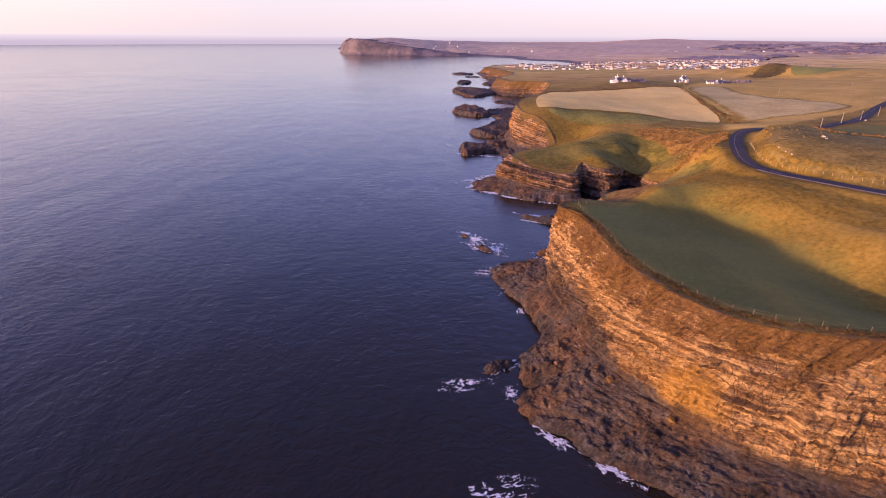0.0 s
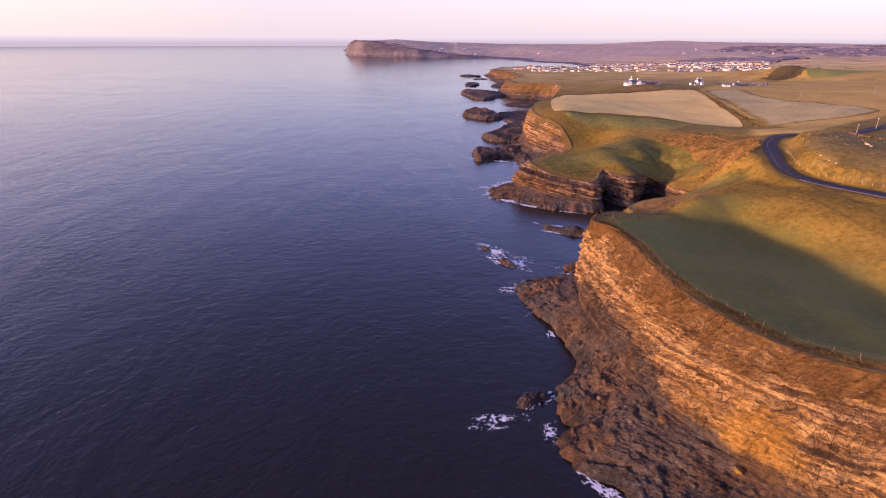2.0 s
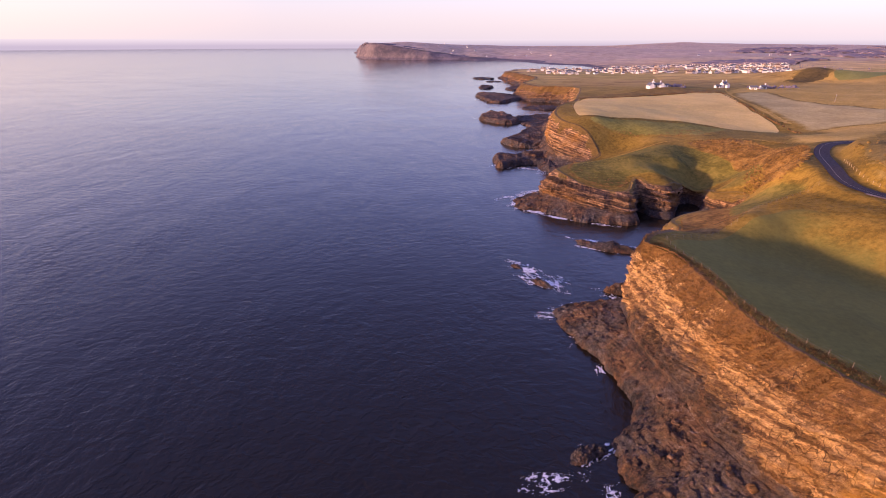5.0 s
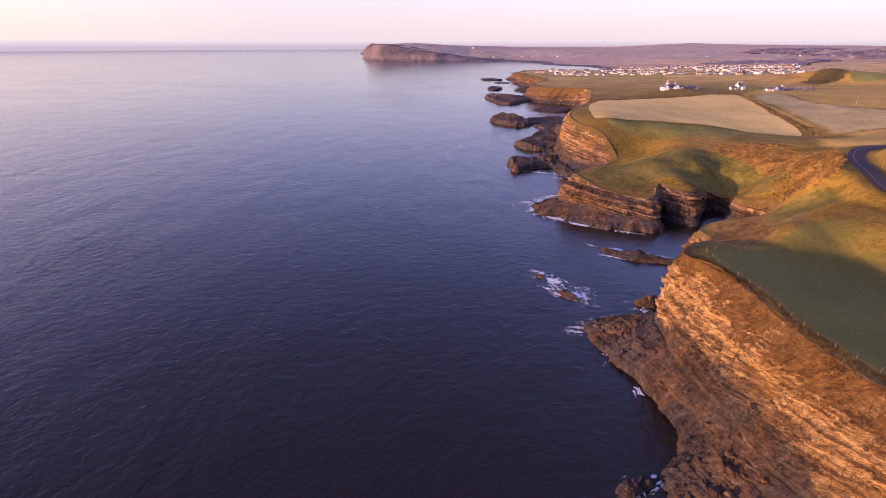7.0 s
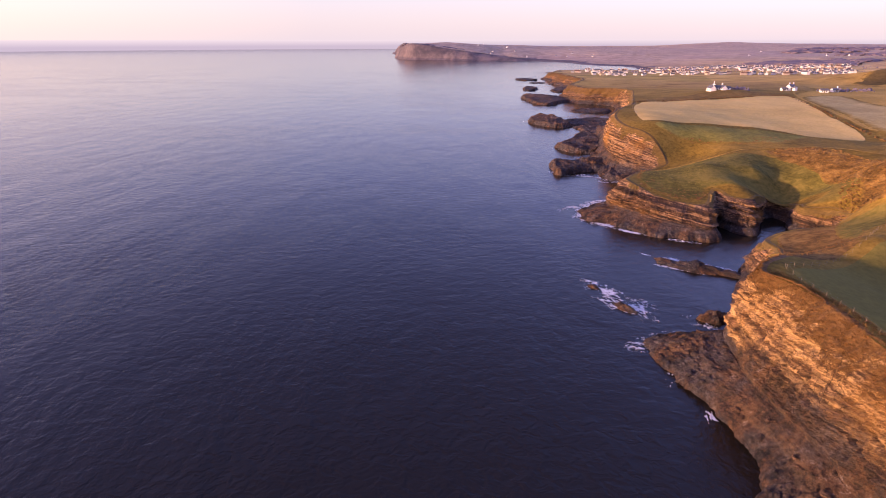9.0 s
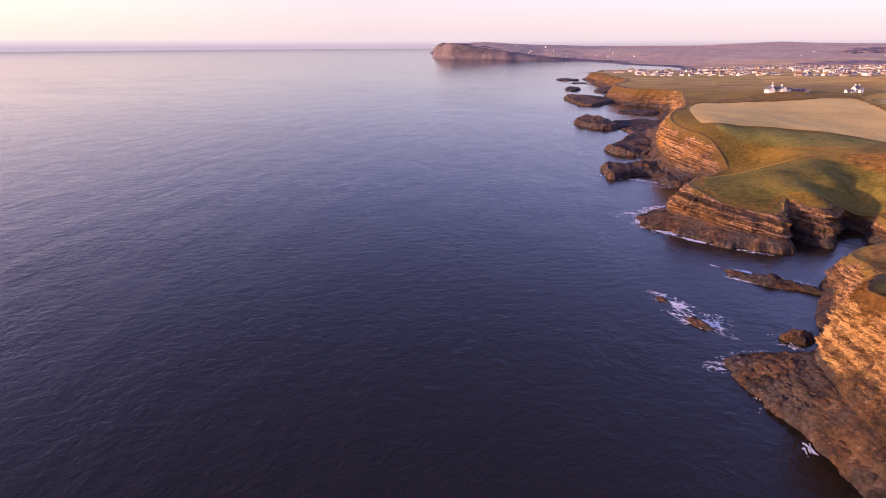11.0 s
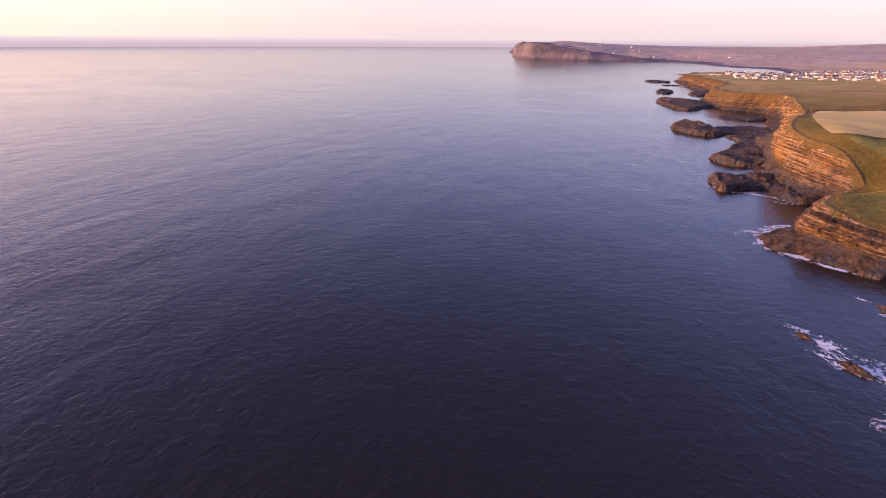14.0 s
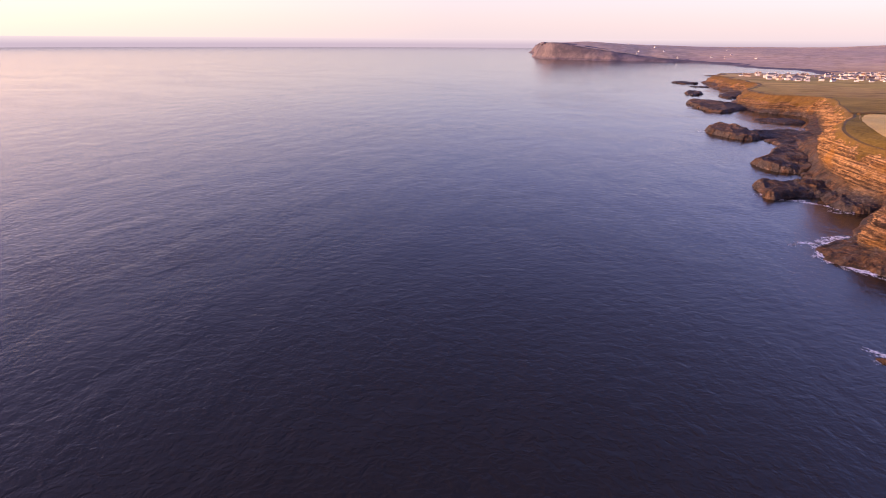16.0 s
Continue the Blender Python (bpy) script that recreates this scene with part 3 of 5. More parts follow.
def open_land(x, y):
    """Height of the ground at arrays x, y, before the road is cut into it."""
    x, y = np.asarray(x, float), np.asarray(y, float)
    shape = x.shape
    x, y = x.ravel(), y.ravel()
    z = np.empty(len(x))
    for k in range(0, len(x), 20000):
        z[k:k + 20000] = kernel(x[k:k + 20000], y[k:k + 20000]) @ WEIGHTS + 20
    far = smooth(700, 2500, np.hypot(x, y))
    z = z + 0.35 * fbm(x / 14, y / 14, 0 * x, 3) * (1 - far) + 4 * far * fbm(x / 260, y / 260, 0 * x + 3, 4)
    return z.reshape(shape)


def nearest(x, y, poly, closed=True):
    """Nearest points of a line to arrays x, y."""
    best, bx_, by_ = np.full(len(x), 1e18), np.zeros(len(x)), np.zeros(len(x))
    ends = np.roll(poly, -1, 0) if closed else poly[1:]
    for (ax, ay), (bx, by) in zip(poly, ends):
        dx, dy = bx - ax, by - ay
        f = np.clip(((x - ax) * dx + (y - ay) * dy) / max(dx * dx + dy * dy, 1e-9), 0, 1)
        px, py = ax + f * dx, ay + f * dy
        d = (px - x) ** 2 + (py - y) ** 2
        near = d < best
        best[near], bx_[near], by_[near] = d[near], px[near], py[near]
    return bx_, by_, np.sqrt(best)


def bowed(poly, wobble=0.0, each=3.0, closed=True):
    """A plan line with its corners rounded and a slight unevenness."""
    p = np.array(poly, float)
    m = len(p)
    out = []
    for i in range(m if closed else m - 1):
        a, b, c, d = (p[(i + k) % m] if closed else p[min(max(i + k, 0), m - 1)] for k in (-1, 0, 1, 2))
        for f in np.linspace(0, 1, max(2, int(np.hypot(*(c - b)) / each)), endpoint=False):
            out.append(b + 0.5 * f * (c - a + f * (2 * a - 5 * b + 4 * c - d + f * (3 * (b - c) + d - a))))
    if not closed:
        out.append(p[-1])
    out = np.array(out)
    if wobble:
        out = out + wobble * np.stack([fbm(out[:, 0] / 9, out[:, 1] / 9, out[:, 0] * 0, 3), fbm(out[:, 0] / 9, out[:, 1] / 9, out[:, 0] * 0 + 8, 3)], -1)
    return out


ROAD_LINE = bowed([(200, 40), (172, 88), (150, 118), (134, 138), (128.6, 145.5), (124.2, 151.5), (120, 158.5), (116.5, 167.5), (115.5, 177), (118, 187.5), (123, 198.5), (130, 211), (138, 223.5), (148, 233.5), (160, 239), (174, 239.5), (187, 241), (210, 255.5), (240, 280), (266, 306), (299, 336), (345, 372), (400, 410)], 0, 1.5, closed=False)
ROAD_Z = open_land(ROAD_LINE[:, 0], ROAD_LINE[:, 1])
ROAD_Z = np.convolve(np.pad(ROAD_Z, 7, mode="edge"), np.ones(15) / 15, "valid")


def land(x, y):
    """Height of the ground at arrays x, y, with the level shelf of the road."""
    x, y = np.asarray(x, float), np.asarray(y, float)
    z = open_land(x, y)
    shape = z.shape
    fx, fy, fz = x.ravel(), y.ravel(), z.ravel().copy()
    box = np.flatnonzero((fx > 104) & (fx < 412) & (fy > 30) & (fy < 422))
    if len(box):
        qx, qy = fx[box], fy[box]
        best, level = np.full(len(box), 1e9), np.zeros(len(box))
        for (px, py), pz in zip(ROAD_LINE, ROAD_Z):
            d = (qx - px) ** 2 + (qy - py) ** 2
            near = d < best
            best[near], level[near] = d[near], pz
        f = 1 - smooth(4.6, 10.0, np.sqrt(best))
        fz[box] = fz[box] * (1 - f) + level * f
    return fz.reshape(shape)


# ---- meshes from arrays ----
def sheet(name, points, faces, mat, smooth_shade=True):
    """One mesh from arrays of points and of quads."""
    me = bpy.data.meshes.new(name)
    me.vertices.add(len(points))
    me.vertices.foreach_set("co", np.ascontiguousarray(points, dtype=np.float32).ravel())
    me.loops.add(faces.size)
    me.loops.foreach_set("vertex_index", np.ascontiguousarray(faces, dtype=np.int32).ravel())
    me.polygons.add(len(faces))
    me.polygons.foreach_set("loop_start", np.arange(0, faces.size, faces.shape[1], dtype=np.int32))
    me.update(calc_edges=True)
    me.polygons.foreach_set("use_smooth", np.full(len(faces), smooth_shade))
    me.materials.append(mat)
    return new(name, me)


def quads(rows, cols):
    i = np.arange(rows * cols).reshape(rows, cols)
    return np.stack([i[:-1, :-1], i[:-1, 1:], i[1:, 1:], i[1:, :-1]], -1).reshape(-1, 4)


def inside(x, y, poly):
    hit = np.zeros(x.shape, bool)
    for (ax, ay), (bx, by) in zip(poly, np.roll(poly, -1, 0)):
        if ay == by:
            continue
        hit ^= ((ay > y) != (by > y)) & (x < (bx - ax) * (y - ay) / (by - ay) + ax)
    return hit


def patch(name, poly, xs, ys, lift, mat):
    """A piece of ground inside a plan line, cut cleanly along it."""
    poly = np.array(poly, float)
    gx, gy = np.meshgrid(xs, ys)
    x, y = gx.ravel(), gy.ravel()
    q = quads(len(ys), len(xs))
    ins = inside(x, y, poly)
    keep = ins[q].any(1)
    q = q[keep]
    out = np.unique(q[~ins[q]])
    if len(out):
        px, py, _ = nearest(x[out], y[out], poly)
        x[out], y[out] = px, py
    used, back = np.unique(q, return_inverse=True)
    x, y = x[used], y[used]
    return sheet(name, np.stack([x, y, land(x, y) + lift], -1), back.reshape(-1, 4), mat)


# ---- sea ----
sea = sheet("water", np.array([(-7000, -3000, 0), (7000, -3000, 0), (7000, 7000, 0), (-7000, 7000, 0)], float), np.array([[0, 1, 2, 3]]), SEA)
tagged(sea, "calm dark blue sea with fine ripples", "sea", kind="structure")

# ---- cliffs ----
first, begun = 0, 0.0
TILT = {"cliff_promontory": 0.16, "cliff_far": 0.30}     # how the beds dip towards +x
EDGE = []
for name, rows, step, turf_from in STRETCHES:
    last = min(first + len(rows), len(STATIONS) - 1)
    fine = np.linspace(first, min(last + 0.12, len(STATIONS) - 1), 4000)
    p = glide(fine)
    run = np.maximum.reduce([np.hypot(*np.diff(p[:, k:k + 2], axis=0).T) for k in (0, 2, 5)])
    run = np.concatenate([[0], np.cumsum(run)])
    count = max(8, int(run[-1] / step))
    u = np.interp(np.linspace(0, run[-1], count), run, fine)
    p = glide(u)
    s_run = begun + np.linspace(0, run[-1], count)
    begun += np.interp(last, fine, run)
    W, F, E = p[:, 0:2], p[:, 2:5], p[:, 5:8]
    middle = (W + F[:, :2] + E[:, :2]) / 3
    tangent = np.gradient(middle, axis=0)
    tangent /= np.maximum(np.hypot(*tangent.T), 1e-6)[:, None]
    seaward = np.stack([-tangent[:, 1], tangent[:, 0]], -1)
    if step > 2:
        sway = seaward * (fbm(s_run / 60, s_run * 0 + 3, s_run * 0, 3) * 9 + fbm(s_run / 17, s_run * 0 + 5, s_run * 0, 4, 0.6) * (3 if step < 5 else 0))[:, None]
        W, E = W + sway, np.column_stack([E[:, :2] + sway, E[:, 2]])
        F = np.column_stack([F[:, :2] + sway, F[:, 2]])
    EDGE.append(E[u <= last][:, :2][::max(1, int(1.5 / step))])
    n_shelf = int(np.clip(14 / step, 5, 56))
    n_face = int(np.clip(26 / step, 8, 104))
    n_top = int(np.clip(4 / step, 3, 9))
    grid, turfs, shelves = [], [], []
    inset = max(1.2, step * 3)
    nibble = (0.9 * fbm(s_run / 5, s_run * 0 + 11, s_run * 0, 4, 0.6) if step < 0.5 else 0 * s_run)[:, None]
    for k in range(-3, n_shelf):            # from under the water to the cliff's foot
        f = k / n_shelf
        if k < 0:
            xy = W + seaward * (-k) * step * 2.5
            z = np.full(count, 1.0 * k)
        else:
            xy = W + (F[:, :2] - W) * f
            z = F[:, 2] * (0.15 * smooth(0, 0.08, np.full(count, f)) + 0.85 * f ** 0.8)
        bed = z + 0.0
        reach = max(0, f) * np.hypot(*(F[:, :2] - W).T) + 2.0 * fbm(xy[:, 0] / 14, xy[:, 1] / 14, z * 0 + 2, 3)
        lump = 0.4 * fbm(s_run / 7, reach / 2.2, z * 0 + 1, 5, 0.6) + (0.4 * fbm(xy[:, 0] / 1.6, xy[:, 1] / 1.6, z * 0 + 4, 4, 0.65) + 0.3 * fbm(xy[:, 0] / 4, xy[:, 1] / 4, z * 0 + 9, 4, 0.7)) * min(1, max(0, f) * 8) * (1 - max(0, f) ** 4)
        across = max(0, f) * np.hypot(*(F[:, :2] - W).T) + 2.5 * fbm(xy[:, 0] / 12, xy[:, 1] / 12, z * 0 + 6, 4)
        saw = across / 1.9 - np.floor(across / 1.9)
        lump = lump + 0.13 * (saw - 0.5) * min(1, max(0, f) * 8) * (1 - max(0, f) ** 4)
        ragged = fbm(s_run / 7 + 3, s_run * 0 + 4, s_run * 0, 5, 0.65)
        width = np.hypot(*(F[:, :2] - W).T)
        xy = xy + seaward * (ragged * np.minimum(3.0 if name == "cliff_promontory" else 1.5, 0.3 * width) * (1 - max(0, f)))[:, None]
        grid.append(np.column_stack([xy, z + lump * np.minimum(1.05, 0.09 * width)]))
        turfs.append(np.zeros(count))
        shelves.append(np.full(count, 0.0 if step > 5 else 1.0))
    for k in range(n_face + 1):
        f = k / n_face
        g = 0.5 * f + 0.5 * f ** 2.4
        xy = F[:, :2] + (E[:, :2] - F[:, :2]) * g
        z = F[:, 2] + (E[:, 2] - F[:, 2]) * f
        tall = E[:, 2] - F[:, 2]
        talus = 0.26 + (0.72 * smooth(82, 96, xy[:, 1]) * (1 - smooth(128, 138, xy[:, 1])) if name == "cliff_headland" else 0 * xy[:, 1])
        shelves.append((0.0 if step > 5 else 1.0) * (1 - smooth(0.0, talus, f)))
        fade = min(1, f * 6, (1 - f) * 5)
        bed = z + 0.06 * xy[:, 1] + TILT.get(name, 0.0) * xy[:, 0] + 0.35 * fbm(xy[:, 0] / 25, xy[:, 1] / 25, z * 0, 3)
        ledge = 0
        for thick, reach, seed in ((2.3, 0.65, 1.0), (0.9, 0.7, 2.0), (0.45, 0.45, 3.0), (0.24, 0.2, 4.0)):
            layer = np.floor(bed / thick + 0.12 * vnoise(s_run / 6, bed * 0, bed * 0 + seed))
            cut = vnoise(layer * 13.7 + seed, s_run / 13, bed * 0 + seed) * 2 - 1
            joint = TABLE[((layer * 31 + np.floor(s_run / (thick * 1.7) + layer * 0.37) * 57).astype(np.int64)) & 4095] * 2 - 1
            ledge = ledge + reach * (0.95 * cut + 0.45 * joint)
        rib = fbm(s_run / max(5.0, step * 4), z / 14, s_run * 0 + 4, 5, 0.6)
        chunk = fbm(xy[:, 0] / 1.6, xy[:, 1] / 1.6, z / 1.1, 3, 0.6)
        amount = np.minimum(1.0, tall / 11) * max(fade, 0.0)
        push = (ledge * (1 - 0.75 * smooth(0.74, 0.9, f)) + 1.15 * rib + 0.45 * chunk) * amount * (1.7 if name == "cliff_promontory" else 1.2 if name == "cliff_far" else 0.2 if step > 5 else 1.0)
        xy = xy + seaward * (push[:, None] + nibble * smooth(0.55, 1.0, f))
        grid.append(np.column_stack([xy, z]))
        turfs.append(np.clip((f - turf_from) * 2.6 + 0.55 * fbm(s_run / 6, z / 9, s_run * 0 + 5, 4), 0, 1) * np.ones(count))
    for k in range(1, n_top + 1):
        shelves.append(np.zeros(count))
        f = k / n_top
        xy = E[:, :2] - seaward * (inset * f - nibble * (1 - f))
        z = land(xy[:, 0], xy[:, 1]) + 0.05 * (1 - f) + 0.02
        z = z * smooth(0, 0.4, f) + E[:, 2] * (1 - smooth(0, 0.4, f))
        if k == n_top:
            z = z - 0.08
        grid.append(np.column_stack([xy, z]))
        turfs.append(np.ones(count))
    points = np.array(grid)
    ob = sheet(name, points.reshape(-1, 3), quads(*points.shape[:2])[:, ::-1], ROCK_HAZED if step > 5 else ROCK_COAST if step > 2 else ROCK_BROWN if name in ("cliff_cove", "cliff_promontory") else ROCK_FAR if name == "cliff_far" else ROCK, step > 5)
    at = ob.data.attributes.new("turf", "FLOAT", "POINT")
    at.data.foreach_set("value", np.array(turfs, dtype=np.float32).ravel())
    ob.data.attributes.new("shelf", "FLOAT", "POINT").data.foreach_set("value", np.array(shelves, dtype=np.float32).ravel())
    tagged(ob, "layered brown sea cliff with grass on its brow", "cliff", kind="structure")
    if name == "cliff_headland":
        cover = np.array(turfs)[:-n_top]
        picks = np.argwhere(cover > 0.45)
        picks = picks[np.random.RandomState(2).choice(len(picks), 6000, replace=False)]
        FACE_TUFTS = [(*points[i, j], 0.5 + 0.8 * ((i * 7 + j * 13) % 10) / 10) for i, j in picks]
    first = last

EDGE_LINE = np.vstack(EDGE)
LAND_LINE = np.vstack([EDGE_LINE, [(4950, 4850), (4950, -290)]])

# ---- land ----


def steps(start, fine_to, end, size, grow):
    values, at, gap = [start], start, size
    while at < end:
        if at > fine_to:
            gap *= grow
        at += gap
        values.append(at)
    return np.array(values)


xs = np.concatenate([-steps(-36, 0, 800, 14, 1.04)[::-1][:-1], steps(36, 230, 4900, 1.1, 1.045)])
ys = np.concatenate([-steps(-30, -25, 300, 3, 1.06)[::-1][:-1], steps(31, 430, 4800, 1.2, 1.03)])
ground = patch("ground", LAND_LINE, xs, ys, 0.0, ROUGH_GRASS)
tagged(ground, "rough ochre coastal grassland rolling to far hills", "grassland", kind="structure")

# ---- backdrop: a glowing ring painted as the sea's haze at the horizon ----
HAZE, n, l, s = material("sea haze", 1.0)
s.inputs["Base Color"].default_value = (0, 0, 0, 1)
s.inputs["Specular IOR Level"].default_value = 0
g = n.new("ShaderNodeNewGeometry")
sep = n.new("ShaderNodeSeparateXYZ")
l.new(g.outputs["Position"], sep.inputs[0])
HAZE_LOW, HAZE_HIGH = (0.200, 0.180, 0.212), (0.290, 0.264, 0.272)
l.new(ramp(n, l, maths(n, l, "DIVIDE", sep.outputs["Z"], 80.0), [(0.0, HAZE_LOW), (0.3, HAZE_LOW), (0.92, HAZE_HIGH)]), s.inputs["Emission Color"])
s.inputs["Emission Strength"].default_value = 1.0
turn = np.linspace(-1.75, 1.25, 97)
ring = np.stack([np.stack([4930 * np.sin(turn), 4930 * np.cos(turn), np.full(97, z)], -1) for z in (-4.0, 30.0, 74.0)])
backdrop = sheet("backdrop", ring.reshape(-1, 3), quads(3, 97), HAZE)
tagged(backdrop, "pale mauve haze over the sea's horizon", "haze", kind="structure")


# ---- fields ----
def field(name, poly, gap, lift, mat, label, category="field", soft=0.0, soft_line=None):
    p = np.array(poly, float)
    ob = patch(name, poly, np.arange(p[:, 0].min() - gap, p[:, 0].max() + gap, gap), np.arange(p[:, 1].min() - gap, p[:, 1].max() + gap, gap), lift, mat)
    line = p if soft_line is None else np.array(soft_line, float)
    co = np.empty(len(ob.data.vertices) * 3, np.float32)
    ob.data.vertices.foreach_get("co", co)
    co = co.reshape(-1, 3)
    _, _, d = nearest(co[:, 0], co[:, 1], line, soft_line is None)
    _, _, border = nearest(co[:, 0], co[:, 1], p, True)
    co[:, 2] -= (lift + 0.12 if soft else 0) * (1 - smooth(0, 2.2 * gap, border))
    ob.data.vertices.foreach_set("co", co.ravel())
    rim = 1 - smooth(0, soft, d) if soft else np.zeros(len(d))
    ob.data.attributes.new("rim", "FLOAT", "POINT").data.foreach_set("value", rim.astype(np.float32))
    return tagged(ob, label, category, kind="structure")


FIELD_LINE = [(45, 141), (56, 147), (67, 154), (78, 160.5), (92, 164), (103, 150), (109, 132), (111, 112), (109, 92), (107, 76), (106, 64), (84, 67), (66, 72.5), (58, 79), (51.5, 88), (46.5, 100), (45.8, 112), (46, 124), (45, 134)]
# soft rim into dry tones partly paints the edge of the brow's shade
field("mown_field", bowed(FIELD_LINE, 0.4, 1.5), 0.8, 0.16, MOWN, "short grazed dark green headland field, sunlit side painted in dry tones", soft=32, soft_line=[(107, 152), (111, 132), (112, 112), (110, 92), (109, 76), (108, 58)])
field("dry_pasture", bowed([(152, 250), (170, 245), (200, 262), (250, 300), (330, 340), (480, 400), (700, 560), (640, 700), (480, 690), (390, 640), (330, 640), (290, 560), (238, 500), (205, 380), (196, 310), (172, 300), (156, 280)], 2, 8), 4.0, 0.1, PALE_GRASS, "pale dry pasture inland of the road", soft=14)
field("stubble_field", bowed([(76, 357), (86, 405), (99, 440), (110, 459), (143, 466), (186, 476), (233, 488), (209, 400), (198, 352), (186, 328), (163, 331), (150, 346), (126, 354), (82, 349)], 0.5, 4), 2.0, 0.2, STUBBLE,
      "pale tan stubble field with faint tractor lines")
field("green_slope", bowed([(82, 346), (125, 350.5), (149, 343), (161, 327), (134, 308), (108, 322), (92, 328), (83, 334)], 0.8, 3), 1.6, 0.15, HEATH, "olive green grass slope under the stubble field", "grass slope", soft=7, soft_line=[(161, 327), (134, 308), (108, 322), (92, 328), (83, 334)])
field("heath_slope", bowed([(49, 254), (58, 243), (68, 241), (76, 251), (86, 248), (97, 251), (107, 251), (115, 249), (120, 243), (125, 243), (129, 256), (130, 272), (124, 284), (112, 298), (92, 306), (74, 302), (60, 290), (52, 272)], 1.0, 2), 1.0, 0.15, DOME_TURF,
      "olive green turf dome above the inlet", "grass slope", soft=4)
field("fallow_field", bowed([(238, 486), (279, 494), (270, 430), (288, 371), (285, 337), (257, 319), (224, 317), (197, 320), (204, 348), (215, 400)], 0.8, 5), 3.0, 0.2, FALLOW, "dull grey-brown fallow field with plough lines", soft=16)
field("pasture", bowed([(452, 655), (478, 690), (560, 745), (680, 840), (640, 740), (570, 690), (520, 655), (474, 634), (454, 640)], 1, 8), 6.0, 0.25, PASTURE, "bright green pasture on a far slope")
field("roadside_pasture", bowed([(178, 226), (215, 244), (250, 236), (240, 200), (196, 188), (180, 200)], 0.6, 3), 2.0, 0.2, MOWN, "green pasture beside the upper road")
field("golden_hump", bowed([(121, 172), (126, 190), (138, 206), (152, 217), (168, 225), (178, 224), (178, 202), (196, 186), (222, 178), (222, 130), (190, 90), (172, 84), (152, 112), (136, 138), (125, 158)], 1, 3), 2.0, 0.12, HUMP_GRASS, "sunlit golden pasture hump inside the road bend", soft=5)
field("cottage_bank", bowed([(96, 464), (125, 470), (160, 476), (200, 484), (238, 497), (228, 508), (205, 512), (180, 513), (150, 500), (118, 484)], 1.5, 4), 2.0, 0.3, GOLDEN, "brown rough bank in front of the cottages", "bank")
field("bracken_knoll", bowed([(404, 664), (416, 690), (438, 708), (468, 714), (480, 706), (470, 680), (452, 660), (434, 648), (416, 648)], 3, 6), 5.0, 0.3, KNOLL_TURF, "dark brown bracken knoll in front of the town", "knoll", soft=14)
field("rusty_spur", bowed([(54, 157), (62, 153.5), (68, 157), (77, 163), (86, 172), (97, 190), (99, 205), (86, 202.5), (74, 197), (67, 181)], 0.5, 2), 0.8, 0.15, BRACKEN_BRIGHT, "rusty golden grass spur falling towards the cove", "grass slope", soft=6, soft_line=[(77, 163), (86, 172), (97, 190), (100, 205)])
field("spur_back", bowed([(75, 164), (87, 175), (100, 181.5), (109, 183.5), (112, 190), (108, 199), (98, 204), (90, 197), (82, 184)], 0.6, 2), 1.0, 0.21, DOME_TURF, "olive turf falling from the fence to the cove", "grass slope", soft=5)
field("inner_spur", bowed([(108, 237.5), (108.5, 241), (113, 243), (119, 246), (126, 249), (129, 241), (124, 234), (118, 233), (113, 235)], 0.6, 2), 1.0, 0.24, OLIVE, "dull olive turf on a small spur in the hollow", "grass slope", soft=4)
field("gorse_bank", bowed([(120, 300), (141, 289), (144, 252), (137, 227), (125, 209), (112, 196), (104, 204), (112, 222), (121, 234), (124, 246), (124, 258), (124, 270), (119, 286)], 1, 2), 1.2, 0.22, BRACKEN_BRIGHT, "rusty bracken bank above the hollow", "bracken", soft=5)


# ---- road ----
def ribbon(name, line, half, lift, mat, offset=0.0, flat=True):
    """A strip along a plan line, laid on the land."""
    line = np.asarray(line, float)
    t = np.gradient(line, axis=0)
    t /= np.hypot(*t.T)[:, None]
    side = np.stack([t[:, 1], -t[:, 0]], -1)
    mid = line + side * offset
    zc = land(mid[:, 0], mid[:, 1])
    if flat:
        zc = np.convolve(np.pad(zc, 3, mode="edge"), np.ones(7) / 7, "valid")
    rows = []
    for f in (-1, -0.33, 0.33, 1):
        p = mid + side * half * f
        rows.append(np.column_stack([p, np.maximum(zc, land(p[:, 0], p[:, 1])) + lift]))
    return sheet(name, np.array(rows).reshape(-1, 3), quads(4, len(line)), mat)


road = tagged(ribbon("road", ROAD_LINE, 2.55, 0.2, ASPHALT), "dark asphalt two-lane coast road with a tight bend", "road", kind="structure")
tagged(ribbon("road_verge", ROAD_LINE[ROAD_LINE[:, 1] < 170], 0.75, 0.24, VERGE, -3.05), "pale gravel verge along the coast road", "verge", kind="structure")
tagged(ribbon("road_centre_line", ROAD_LINE[ROAD_LINE[:, 1] > 160], 0.06, 0.23, STONE, -0.7), "thin pale painted line along the coast road", "road marking", kind="structure")
tagged(ribbon("footpath", bowed([(66, 296), (84, 303), (104, 303), (122, 302), (140, 292), (150, 270), (152, 244)], 0, 2, closed=False), 0.4, 0.2, PALE_GRASS), "narrow pale trodden path along the ridge", "footpath", kind="structure")
tagged(ribbon("lane", bowed([(205, 349), (216, 400), (240, 488), (262, 528), (300, 545), (360, 560)], 0, 3, closed=False), 0.8, 0.25, PALE_GRASS), "pale farm lane to the cottages", "lane", kind="structure")

